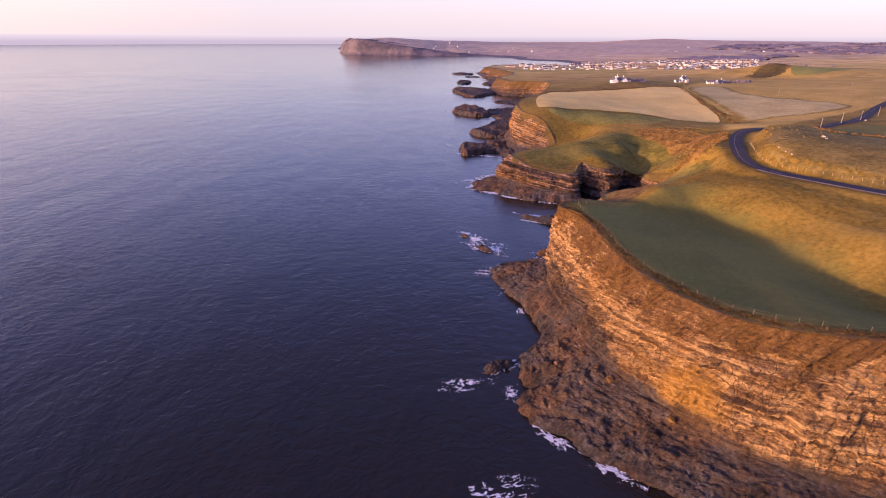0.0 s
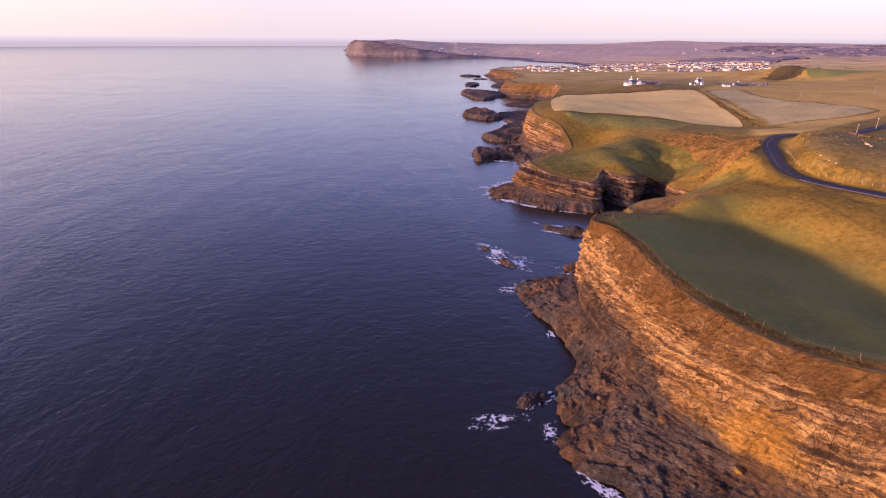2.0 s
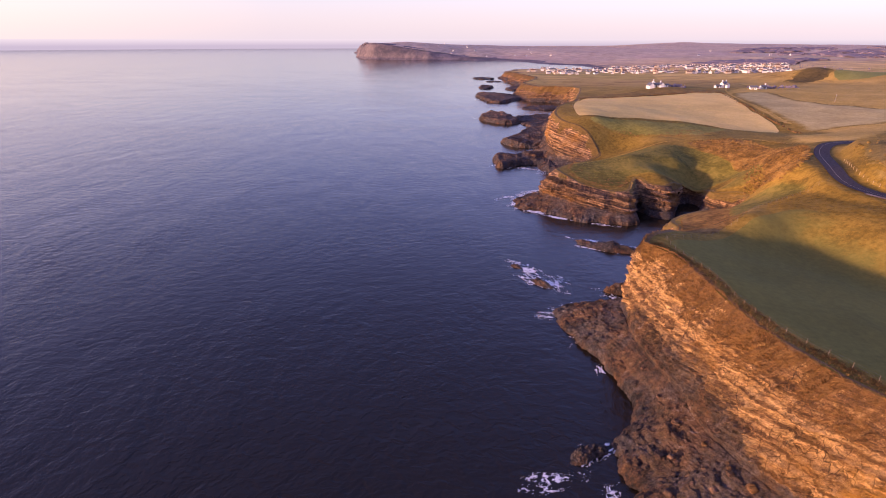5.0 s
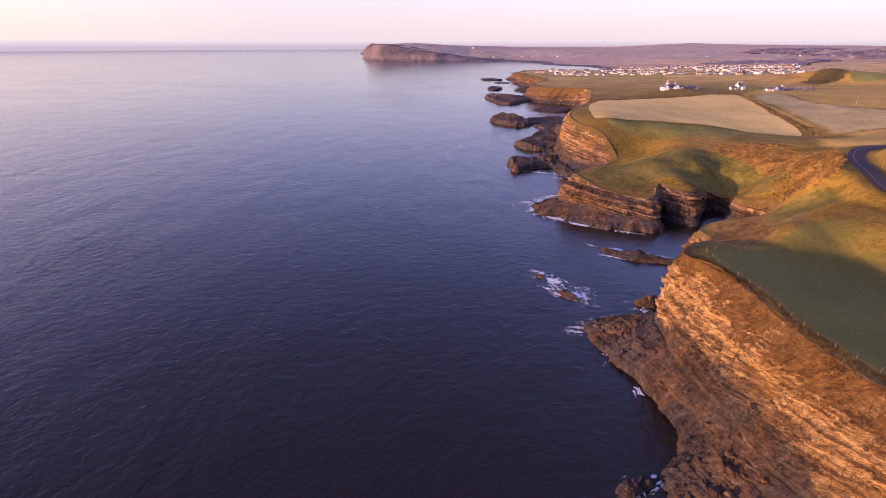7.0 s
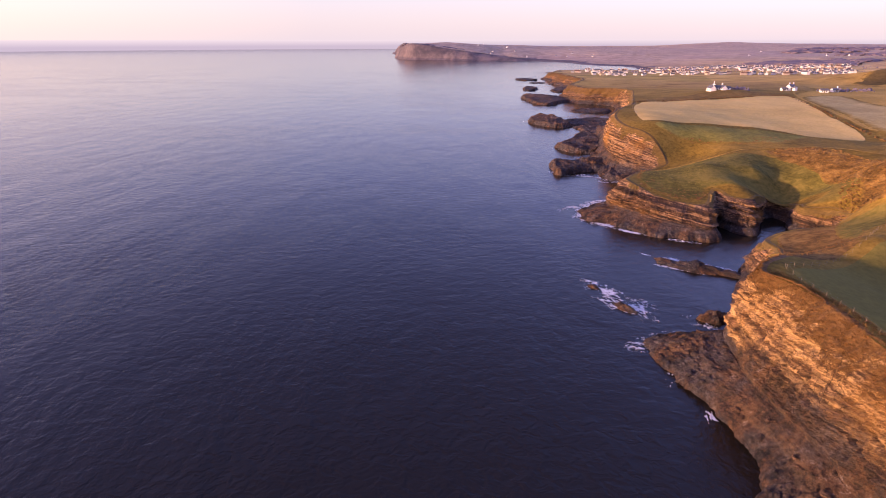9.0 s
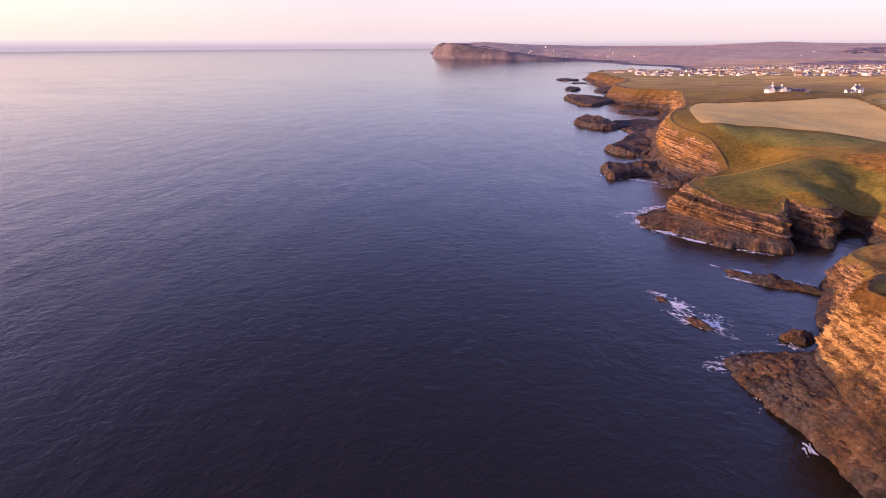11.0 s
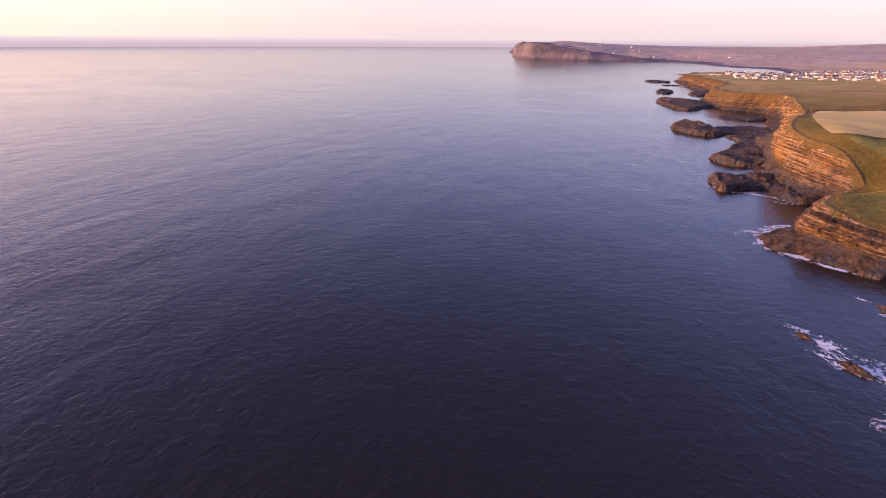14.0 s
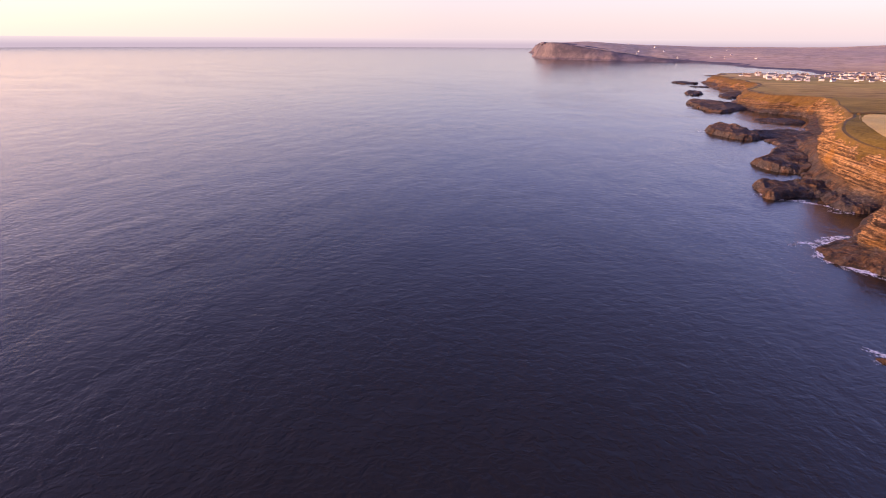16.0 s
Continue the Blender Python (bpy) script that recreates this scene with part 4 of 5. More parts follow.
# ---- solids ----
def part(name, bm, mat, parent, label=""):
    """Links a bmesh as one mesh under a thing or a part."""
    me = bpy.data.meshes.new(name)
    bm.to_mesh(me)
    bm.free()
    me.materials.append(mat)
    ob = new(name, me)
    ob.parent = parent
    if label:
        ob["label"] = label
    return ob


def block(bm, size, at, turn=0.0, bevel=0.0):
    made = bmesh.ops.create_cube(bm, size=1, matrix=pose(*at, 0, 0, turn) @ Matrix.Diagonal((*size, 1)))
    if bevel:
        edges = list({e for v in made["verts"] for e in v.link_edges})
        bmesh.ops.bevel(bm, geom=edges, offset=bevel, segments=1, affect="EDGES")
    return bm


def rod(bm, low, high, r1, r2, sides=8):
    way = Vector(high) - Vector(low)
    m = Matrix.Translation((Vector(low) + Vector(high)) / 2) @ way.to_track_quat("Z", "Y").to_matrix().to_4x4()
    bmesh.ops.create_cone(bm, cap_ends=True, segments=sides, radius1=r1, radius2=r2, depth=way.length, matrix=m)
    return bm


def gable(length, depth, wall_h, roof_h, over=0.3, thick=0.18):
    """Walls with gable ends, and the roof's two slopes with thickness, ridge along x."""
    walls, roof = bmesh.new(), bmesh.new()
    a, b = length / 2, depth / 2
    ring = [(-b, -1.2), (b, -1.2), (b, wall_h), (0, wall_h + roof_h), (-b, wall_h)]
    ends = [[walls.verts.new((x, y, z)) for y, z in ring] for x in (-a, a)]
    walls.faces.new(ends[0][::-1])
    walls.faces.new(ends[1])
    for k in range(5):
        walls.faces.new((ends[0][k], ends[0][(k + 1) % 5], ends[1][(k + 1) % 5], ends[1][k]))
    slope = roof_h / b
    ring = [(-b - over, wall_h - over * slope + 0.02), (0, wall_h + roof_h + 0.02), (b + over, wall_h - over * slope + 0.02),
            (b + over, wall_h - over * slope + 0.02 + thick), (0, wall_h + roof_h + 0.02 + thick), (-b - over, wall_h - over * slope + 0.02 + thick)]
    ends = [[roof.verts.new((x, y, z)) for y, z in ring] for x in (-a - over, a + over)]
    for k in range(6):
        roof.faces.new((ends[0][k], ends[0][(k + 1) % 6], ends[1][(k + 1) % 6], ends[1][k]))
    for e in ends:
        roof.faces.new((e[0], e[1], e[4], e[5]))
        roof.faces.new((e[1], e[2], e[3], e[4]))
    for bm in (walls, roof):
        bmesh.ops.recalc_face_normals(bm, faces=bm.faces)
    return walls, roof


def house(length, depth, wall_h, roof_h, chimneys=(), windows=0, wing=None, wall_mat=None, roof_mat=None, label="", group="", kind_name="house"):
    ob = new(kind_name)
    walls, roof = gable(length, depth, wall_h, roof_h)
    part("wall", walls, wall_mat or WHITE_PAINT, ob)
    part("roof", roof, roof_mat or SLATE, ob, "grey slate roof")
    for x in chimneys:
        stack = part("chimney", block(bmesh.new(), (0.9, 0.6, 1.9), (x, 0, wall_h + roof_h + 0.5), 0, 0.04), wall_mat or WHITE_PAINT, ob)
        part("chimney_pot", rod(bmesh.new(), (x, 0, wall_h + roof_h + 1.45), (x, 0, wall_h + roof_h + 1.85), 0.16, 0.13), TERRACOTTA, stack)
    for k in range(windows):
        x = length * ((k + 0.5) / windows - 0.5)
        for face in (-1, 1):
            y = face * (depth / 2 + 0.03)
            frame_ob = part("window", block(bmesh.new(), (1.1, 0.1, 1.3), (x, y, wall_h * 0.55), 0, 0.02), WHITE_PAINT, ob, "white framed window")
            part("pane", block(bmesh.new(), (0.9, 0.06, 1.1), (x, y + face * 0.035, wall_h * 0.55)), GLASS, frame_ob)
    if windows:
        part("door", block(bmesh.new(), (1.0, 0.1, 2.0), (length * 0.5 / windows - length * 0.5 + length / windows * 0.5, -depth / 2 - 0.03, 1.0), 0, 0.02), TIMBER, ob, "dark timber door")
    if wing:
        wl_, wd, wh, wr, x, y = wing
        walls, roof = gable(wl_, wd, wh, wr)
        for bm, nm, mt in ((walls, "wing_wall", wall_mat or WHITE_PAINT), (roof, "wing_roof", roof_mat or SLATE)):
            bmesh.ops.transform(bm, matrix=pose(x, y, 0, 0, 0, 90), verts=bm.verts)
            part(nm, bm, mt, ob)
    return tagged(ob, label, "house", group)


def ground_z(x, y):
    return float(land(np.array([x]), np.array([y]))[0])


def stand(ob, x, y, turn, sink=0.0):
    ob.matrix_basis = pose(x, y, ground_z(x, y) - sink, 0, 0, turn)
    return ob


# cottages above the stubble field
stand(house(6.6, 4.6, 2.6, 2.3, (-2.6,), 2, label="white limewashed cottage with its gable to the field", group="clifftop cottages"), 184, 520, 98)
stand(house(5.4, 4.0, 2.2, 1.8, (), 2, label="low slate-roofed white range joining two cottages", group="clifftop cottages"), 189.2, 521.8, 6)
stand(house(5, 3.8, 2.2, 1.9, (1.8,), 2, label="small white gabled cottage with slate roof", group="clifftop cottages"), 193.8, 520, 98)
stand(house(5, 3, 1.8, 1.0, (), 1, label="low white lean-to beside the small cottage", group="clifftop cottages"), 198.2, 521, 4)
stand(house(4, 3.4, 4.2, 1.6, (1.2,), 1, label="narrow white tower-like house behind the cottages", group="clifftop cottages"), 193, 537, 70)
stand(house(5.6, 4.4, 3.4, 2.0, (-2.2, 2.2), 3, (3.2, 3.2, 2.5, 1.6, 1.4, -2.9), label="tall white house with two chimneys on the rise", group="clifftop cottages"), 262, 540, 20)
stand(house(5.5, 3, 1.6, 1.0, (), 3, label="long low white barn beside the tall house", group="clifftop cottages"), 255, 537, 5)
stand(house(6, 3.6, 1.9, 1.3, (), 2, label="small white shed near the lane", group="clifftop cottages"), 281, 523, -15)
stand(house(5.5, 3.8, 2, 1.5, (2,), 2, label="small white cottage near the lane", group="clifftop cottages"), 293, 528, 10)

# the town: a few kinds of house, then copies
rng = random.Random(5)
kinds = [house(5.8, 4.4, 2.1, 1.5, (2.2,), 0, wall_mat=LIMEWASH, label="white rendered house with slate roof", group="houses of the seaside town"),
         house(6.6, 4.8, 3.3, 1.7, (-2.6, 2.6), 0, wall_mat=LIMEWASH, label="white two-storey house with two chimneys", group="houses of the seaside town"),
         house(9.5, 4.8, 3.3, 1.7, (-3.6, 0, 3.6), 0, wall_mat=CREAM, roof_mat=ROOF_BROWN, label="cream terraced house with brown tiled roof", group="houses of the seaside town"),
         house(14, 6, 4.6, 2.0, (-6, 6), 0, wall_mat=LIMEWASH, label="large white seafront building with slate roof", group="houses of the seaside town")]
spots = []
tries = 0
while len(spots) < 430 and tries < 9000:
    tries += 1
    x, y = rng.uniform(165, 860), rng.uniform(1000, 1420)
    if x > 0.62 * y or x < 0.19 * y and rng.random() < 0.85 or y < 1090 and 250 < x < 420 and rng.random() < 0.8 or y > 1180 and x < 330 + (y - 1180) * 0.5:
        continue
    if y < 1080 and rng.random() < 0.35 or vnoise(np.array([x / 70]), np.array([y / 60]), np.array([2.0]))[0] < 0.42:
        continue
    if any((x - a) ** 2 + (y - b) ** 2 < 12 ** 2 for a, b in spots):
        continue
    spots.append((x, y))
spots.sort(key=lambda p: p[1])
for i, (x, y) in enumerate(spots[:255]):
    pick = rng.choices(range(4), (9, 7, 6, 0.9))[0]
    turn = rng.choice((0, 15, -10, 90, 100, 75)) + rng.uniform(-8, 8)
    m = pose(x, y, ground_z(x, y) - 0.1, 0, 0, turn)
    if kinds[pick].get("placed"):
        copy_thing(kinds[pick], m)
    else:
        kinds[pick].matrix_basis = m
        kinds[pick]["placed"] = 1
for k in kinds:
    if not k.get("placed"):
        k.matrix_basis = pose(520, 1160, ground_z(520, 1160), 0, 0, 10)
# the rows behind, too far to tell apart
wall_pts, wall_faces, roof_pts, roof_faces = [], [], [], []
for x, y in spots[255:]:
    a, b, h, c = rng.uniform(2.6, 5), rng.uniform(2, 2.8), rng.uniform(2, 3.4), rng.uniform(1.4, 2)
    m = pose(x, y, ground_z(x, y) - 0.1, 0, 0, rng.choice((0, 15, -10, 90, 100, 75)) + rng.uniform(-8, 8))
    at = len(wall_pts)
    wall_pts += [m @ Vector((sx * a, sy * b, z)) for z in (0, h) for sx, sy in ((-1, -1), (1, -1), (1, 1), (-1, 1))] + [m @ Vector((s * a, 0, h + c)) for s in (-1, 1)]
    wall_faces += [[at + k for k in f] for f in ((0, 1, 5, 4), (2, 3, 7, 6), (1, 2, 6, 5), (3, 0, 4, 7))] + [[at + 5, at + 6, at + 9], [at + 7, at + 4, at + 8]]
    at = len(roof_pts)
    roof_pts += [m @ Vector((sx * (a + 0.3), sy * (b + 0.3), h - 0.15 + up)) for up in (0, 0.2) for sx, sy in ((-1, -1), (1, -1), (1, 1), (-1, 1))] + [m @ Vector((s * (a + 0.3), 0, h + c + up)) for up in (0, 0.2) for s in (-1, 1)]
    roof_faces += [[at + k for k in f] for f in ((4, 5, 11, 10), (6, 7, 10, 11), (0, 8, 9, 1), (2, 9, 8, 3), (0, 1, 5, 4), (2, 3, 7, 6), (1, 9, 11, 5), (9, 2, 6, 11), (3, 8, 10, 7), (8, 0, 4, 10))]
for name, pts, faces, mat, text in (("far_house_walls", wall_pts, wall_faces, LIMEWASH, "white walls of crowded houses deep in town"), ("far_house_roofs", roof_pts, roof_faces, SLATE, "slate roofs of crowded houses deep in town")):
    me = bpy.data.meshes.new(name)
    me.from_pydata(pts, [], faces)
    me.materials.append(mat)
    tagged(new(name, me), text, "houses", kind="stuff")
# scattered farmhouses on the far headland and hills
for k in range(20):
    if k < 12:
        x, y = rng.uniform(-60, 420), rng.uniform(2080, 2450)
    else:
        x, y = rng.uniform(700, 2000), rng.uniform(1600, 2500)
    ob = copy_thing(kinds[rng.choice((0, 0, 1, 1))], pose(x, y, ground_z(x, y) - 0.2, 0, 0, rng.uniform(0, 180)))
    tagged(ob, "white farmhouse on the far hillside", "house", "farmhouses on the hills")


# ---- poles, fences ----
def utility_pole(height):
    ob = new("utility_pole")
    part("pole", rod(bmesh.new(), (0, 0, -0.5), (0, 0, height), 0.17, 0.12), POLE, ob)
    arm = part("crossarm", block(bmesh.new(), (1.8, 0.12, 0.14), (0, 0, height - 0.5), 0, 0.01), POLE, ob)
    for x in (-0.75, 0, 0.75):
        part("insulator", rod(bmesh.new(), (x, 0, height - 0.43), (x, 0, height - 0.2), 0.07, 0.05), WHITE_PAINT, arm)
    return tagged(ob, "pale wooden utility pole with a short crossarm", "utility pole", "poles along the road")


first_pole = stand(utility_pole(5.3), 181.6, 233.2, 60)
for x, y in ((206, 252), (231, 270.5), (259.7, 293), (190, 207), (193, 210), (352, 432), (281, 416)):
    copy_thing(first_pole, pose(x, y, ground_z(x, y), 0, 0, 60))


def fence(line, gap, height, label, mat=None, thick=0.075):
    """Posts along a plan line with two strands of wire."""
    line = np.asarray(line, float)
    run = np.concatenate([[0], np.cumsum(np.hypot(*np.diff(line, axis=0).T))])
    at = np.arange(0, run[-1], gap)
    x, y = np.interp(at, run, line[:, 0]), np.interp(at, run, line[:, 1])
    z = land(x, y)
    ob = new("fence")
    base = Vector((x[0], y[0], z[0]))
    ob.matrix_basis = Matrix.Translation(base)
    post = block(bmesh.new(), (thick, thick, height + 0.5), (0, 0, height / 2 - 0.25), 0, 0.02)
    me = None
    for k in range(len(at)):
        if me is None:
            p = part("post", post, mat or TIMBER, ob)
            me = p.data
        else:
            p = new("post", me)
            p.parent = ob
        p.location = (x[k] - base.x, y[k] - base.y, z[k] - base.z)
        p.rotation_euler = (rng.uniform(-0.08, 0.08), rng.uniform(-0.08, 0.08), rng.uniform(0, 1.5))
    for h in (0.55, 1.0):
        curve = bpy.data.curves.new("wire", "CURVE")
        curve.dimensions, curve.bevel_depth = "3D", 0.006
        sp = curve.splines.new("POLY")
        sp.points.add(len(at) - 1)
        for k in range(len(at)):
            sp.points[k].co = (x[k] - base.x, y[k] - base.y, z[k] - base.z + h * height, 1)
        curve.materials.append(SLATE)
        w = new("wire", curve)
        w.parent = ob
    return tagged(ob, label, "fence")


fence(bowed([(100, 65), (84, 66.5), (66, 72), (57, 78), (50.5, 88), (45.6, 100), (45, 112), (45.2, 124), (44, 134), (45, 142)], 0, 2, closed=False), 3.4, 1.05, "weathered post and wire fence along the cliff field")
fence(bowed([(45, 142), (56, 148), (67, 155.5), (76, 162)], 0, 2, closed=False), 3.2, 1.0, "post and wire fence between field and cove")
fence(bowed([(130, 201), (124, 188), (121.5, 177), (122.5, 169), (126, 161), (130, 154.5), (134.5, 149), (140, 141.5), (156, 121)], 0, 2, closed=False), 2.6, 1.15, "pale timber post fence on the bend's inner side", PALE_TIMBER, 0.12)
fence(bowed([(111.5, 181.5), (106, 182), (101, 180.8), (88, 174.3), (76.5, 163.2)], 0, 2, closed=False), 2.6, 1.1, "weathered post fence between the field and the spur")
fence(bowed([(75, 354), (85, 405), (98, 441), (108, 461), (143, 468), (188, 479), (236, 490), (212, 400), (201, 350)], 0, 5, closed=False), 5.0, 1.2, "post and wire fence round the stubble field")


# ---- pale stones on the hump; the last two stand in for white roadside things ----
for sx, sy, sr in ((147.7, 186.4, 0.9), (146.6, 183.4, 0.6), (126.5, 179, 0.45), (126.3, 174.6, 0.4), (126.6, 171.6, 0.5), (173.6, 226.4, 0.75), (234, 270.5, 0.8)):
    bm = bmesh.new()
    bmesh.ops.create_icosphere(bm, subdivisions=2, radius=sr)
    for v in bm.verts:
        v.co *= 0.8 + 0.4 * noise.noise(v.co * 1.7 + Vector((sx, 0, 0)))
        v.co.z *= 0.7
    me = bpy.data.meshes.new("pale_stone")
    bm.to_mesh(me)
    bm.free()
    me.materials.append(CREAM)
    st = new("pale_stone", me)
    st.matrix_basis = pose(sx, sy, ground_z(sx, sy) + 0.2 * sr)
    tagged(st, "pale limestone boulder lying in rough grass", "boulder", "pale stones on the hump")


# ---- rocks in the sea ----
def sea_rock(x, y, length, width, height, turn, seed, mat, label, group="rocks off the shore"):
    nu, nv = int(np.clip(length * 3.6, 30, 130)), int(np.clip(width * 3.6, 24, 90))
    u, v = np.meshgrid(np.linspace(-1, 1, nu), np.linspace(-1, 1, nv))
    # square to disc, so that the outline is round before it is broken up
    px, py = u * np.sqrt(1 - v * v / 2), v * np.sqrt(1 - u * u / 2)
    ang = np.arctan2(py, px)
    rim = 1 + 0.32 * fbm(np.cos(ang) * 1.4 + seed, np.sin(ang) * 1.4, ang * 0 + seed, 4)
    r = np.hypot(px, py)
    X, Y = px * length / 2 * rim, py * width / 2 * rim
    body = np.clip(1 - r ** 2.2, 0, 1) ** 0.6
    Z = height * body * (0.75 + 0.5 * fbm(X / (length * 0.22) + seed, Y / (length * 0.22), X * 0, 4, 0.6)) - 1.0 * r ** 6
    slope = 0.12 * X + 0.05 * Y
    bed = (Z + slope) / 0.5
    Z = np.where(Z > 0.2, Z * 0.35 + 0.65 * ((np.floor(bed) + smooth(0.55, 1, bed - np.floor(bed))) * 0.5 - slope), Z)
    Z = Z + (0.3 * fbm(X / 1.1, Y / 1.1, X * 0 + seed, 4, 0.65) + 0.08 * height * fbm(X / (0.1 * length), Y / (0.1 * length), X * 0 + seed, 3)) * body
    ob = sheet("sea_rock", np.stack([X, Y, Z], -1).reshape(-1, 3), quads(nv, nu), mat, False)
    at = ob.data.attributes.new("turf", "FLOAT", "POINT")
    ob.matrix_basis = pose(x, y, 0, 0, 0, turn)
    return tagged(ob, label, "rock", group)


for args in ((51, 196, 30, 8, 2.2, -28, 1, ROCK_DARK, "long low dark rock bar across the cove"),
             (21, 167, 9, 4.5, 1.2, -50, 2, ROCK_DARK, "low wave-washed rock ringed with foam"),
             (15, 180, 5, 3, 0.7, -40, 9, ROCK_DARK, "low wave-washed rock ringed with foam"),
             (43, 162, 9, 6, 2.6, 10, 3, ROCK_DARK, "dark rock under the cliff's tip"),
             (16.5, 97, 9, 4.5, 1.7, 20, 4, ROCK_DARK, "brown rock stack at the shelf's foot")):
    sea_rock(*args)
for args in ((225, 1335, 120, 16, 2.5, 8, 18, ROCK_DARK, "thin dark reef off the town's shore"),
             (170, 1300, 70, 12, 2.0, 4, 19, ROCK_DARK, "thin dark reef off the town's shore"),
             ):
    sea_rock(*args)


def skerry(outline, height, slant, seed, gap, label, group="skerries below the far cliffs"):
    """A rock platform inside a plan line: bare tilted beds that step down to the water. slant: rise towards +x and +y over its length."""
    line = bowed(outline, 0.12 * np.ptp(np.array(outline)[:, 0]) ** 0.6, gap * 2)
    lo, hi = line.min(0) - 2 * gap, line.max(0) + 2 * gap
    gx, gy = np.meshgrid(np.arange(lo[0], hi[0], gap), np.arange(lo[1], hi[1], gap))
    x, y = gx.ravel(), gy.ravel()
    _, _, d = nearest(x, y, line)
    d = np.where(inside(x, y, line), d, -d)
    span = 0.5 * (hi - lo)
    mid = 0.5 * (hi + lo)
    tilt = slant[0] * (x - mid[0]) / span[0] + slant[1] * (y - mid[1]) / span[1]
    top = 0.62 * height * np.clip(1 + tilt, 0.15, 2) * (0.9 + 0.4 * fbm(x / (span[0] * 0.5) + seed, y / (span[1] * 0.5), x * 0 + seed, 4, 0.6))
    edge = d + 1.4 * gap * fbm(x / (5 * gap), y / (5 * gap), x * 0 + seed, 4, 0.65)
    rise = np.clip(edge / (1.2 + 0.22 * height), -1, 1)
    z = np.where(rise > 0, top * np.abs(rise) ** 0.6, 3.0 * rise)
    lean = 0.10 * x + 0.04 * y + 0.5 * fbm(x / 18, y / 18, x * 0 + seed, 3)
    bed = (z + lean) / 0.8
    stepped = (np.floor(bed) + smooth(0.45, 1, bed - np.floor(bed))) * 0.8 - lean
    z = np.where(z > 0.3, 0.35 * z + 0.65 * stepped, z)
    z = z + 0.55 * fbm(x / (3 * gap), y / (3 * gap), x * 0 + seed + 3, 4, 0.65) * np.clip(rise * 3, 0, 1)
    q = quads(len(gx), len(gx[0]))
    q = q[(z[q] > -2.2).all(1)]
    used, back = np.unique(q, return_inverse=True)
    pts = np.stack([x, y, z], -1)[used]
    ob = sheet("skerry", pts - (*mid, 0), back.reshape(-1, 4), ROCK_DARK, False)
    ob.data.attributes.new("turf", "FLOAT", "POINT")
    ob.matrix_basis = pose(mid[0], mid[1], 0)
    return tagged(ob, label, "rock", group)


skerry([(22.3, 343), (23.4, 329), (26.4, 321), (33, 325), (42, 329), (51, 331), (60, 334), (66, 345), (62, 356), (54, 357), (38, 353), (28, 350)], 5.2, (-0.1, 0.1), 5, 0.7, "dark flat-topped rock below the far cliff")
# added dark rock that stands in for shade under the far cliff
skerry([(47.5, 320), (50, 313), (56, 308), (62, 310), (70, 318), (68, 334), (58, 338), (50, 333)], 6.0, (0.5, 0.1), 20, 0.6, "dark ledges added for the far cliff's shaded foot")
skerry([(35.8, 407), (37.5, 391), (46, 383), (58, 382.5), (66, 391), (76, 402), (82, 425), (86, 455), (74, 464), (61, 458), (49, 428), (41, 416)], 5.8, (-0.15, -0.1), 6, 0.8, "brown layered skerry below the far cliff")
skerry([(48, 338), (56, 358), (53, 374), (60, 386), (68, 402), (70, 430), (64, 452), (66, 478), (64, 494), (92, 496), (104, 472), (94, 440), (84, 410), (76, 380), (72, 350), (62, 336)], 3.6, (0.3, 0.0), 21, 1.0, "dark tidal ledges along the far cliff's foot")
skerry([(28.5, 533), (30, 510), (40, 496), (48, 489), (56, 491), (63, 504), (60, 530), (50, 547), (36, 548)], 6.8, (-0.1, 0.1), 7, 0.9, "brown humped skerry of bare layered rock")
skerry([(58, 500), (72, 503), (90, 490), (104, 500), (112, 530), (98, 546), (70, 542), (57, 528)], 2.6, (0.1, 0.1), 17, 1.1, "low dark tidal rock platform")
skerry([(78, 601), (91, 588), (112, 591), (122, 606), (118, 628), (100, 624), (87, 616)], 2.4, (0.2, 0.0), 8, 1.1, "low dark tidal rock platform")
skerry([(39, 738), (43, 692), (49, 667), (61, 655), (74, 668), (87, 688), (98, 701), (104, 722), (82, 742), (60, 750), (45, 752)], 5.8, (-0.2, 0.15), 10, 1.6, "dark humped skerry of bare layered rock")
skerry([(52, 864), (58, 838), (73, 860), (73, 888), (58, 890)], 4.2, (0, 0.1), 12, 1.6, "small dark skerry of bare layered rock")
skerry([(91, 834), (97, 816), (116, 838), (122, 872), (98, 868)], 4.6, (0.3, 0.1), 11, 1.6, "small dark skerry of bare layered rock")
skerry([(55, 1076), (67, 1046), (92, 1058), (90, 1090), (70, 1094)], 3.4, (0, 0), 13, 2.0, "small dark skerry of bare layered rock")
skerry([(72, 992), (84, 984), (100, 985), (98, 1000), (78, 1002)], 1.6, (0, 0), 14, 1.6, "small dark skerry of bare layered rock")


# ---- boulders on the shore shelf ----
def boulder(seed):
    bm = bmesh.new()
    bmesh.ops.create_icosphere(bm, subdivisions=2, radius=1)
    for v in bm.verts:
        q = v.co * 1.3 + Vector((seed * 3.1, 0, 0))
        v.co *= 0.85 + 0.35 * noise.noise(q)
        v.co = Vector([max(-0.62, min(0.62, c)) for c in v.co])
        v.co.z *= 0.7
    me = bpy.data.meshes.new("boulder")
    bm.to_mesh(me)
    bm.free()
    me.materials.append(ROCK_DARK)
    return me


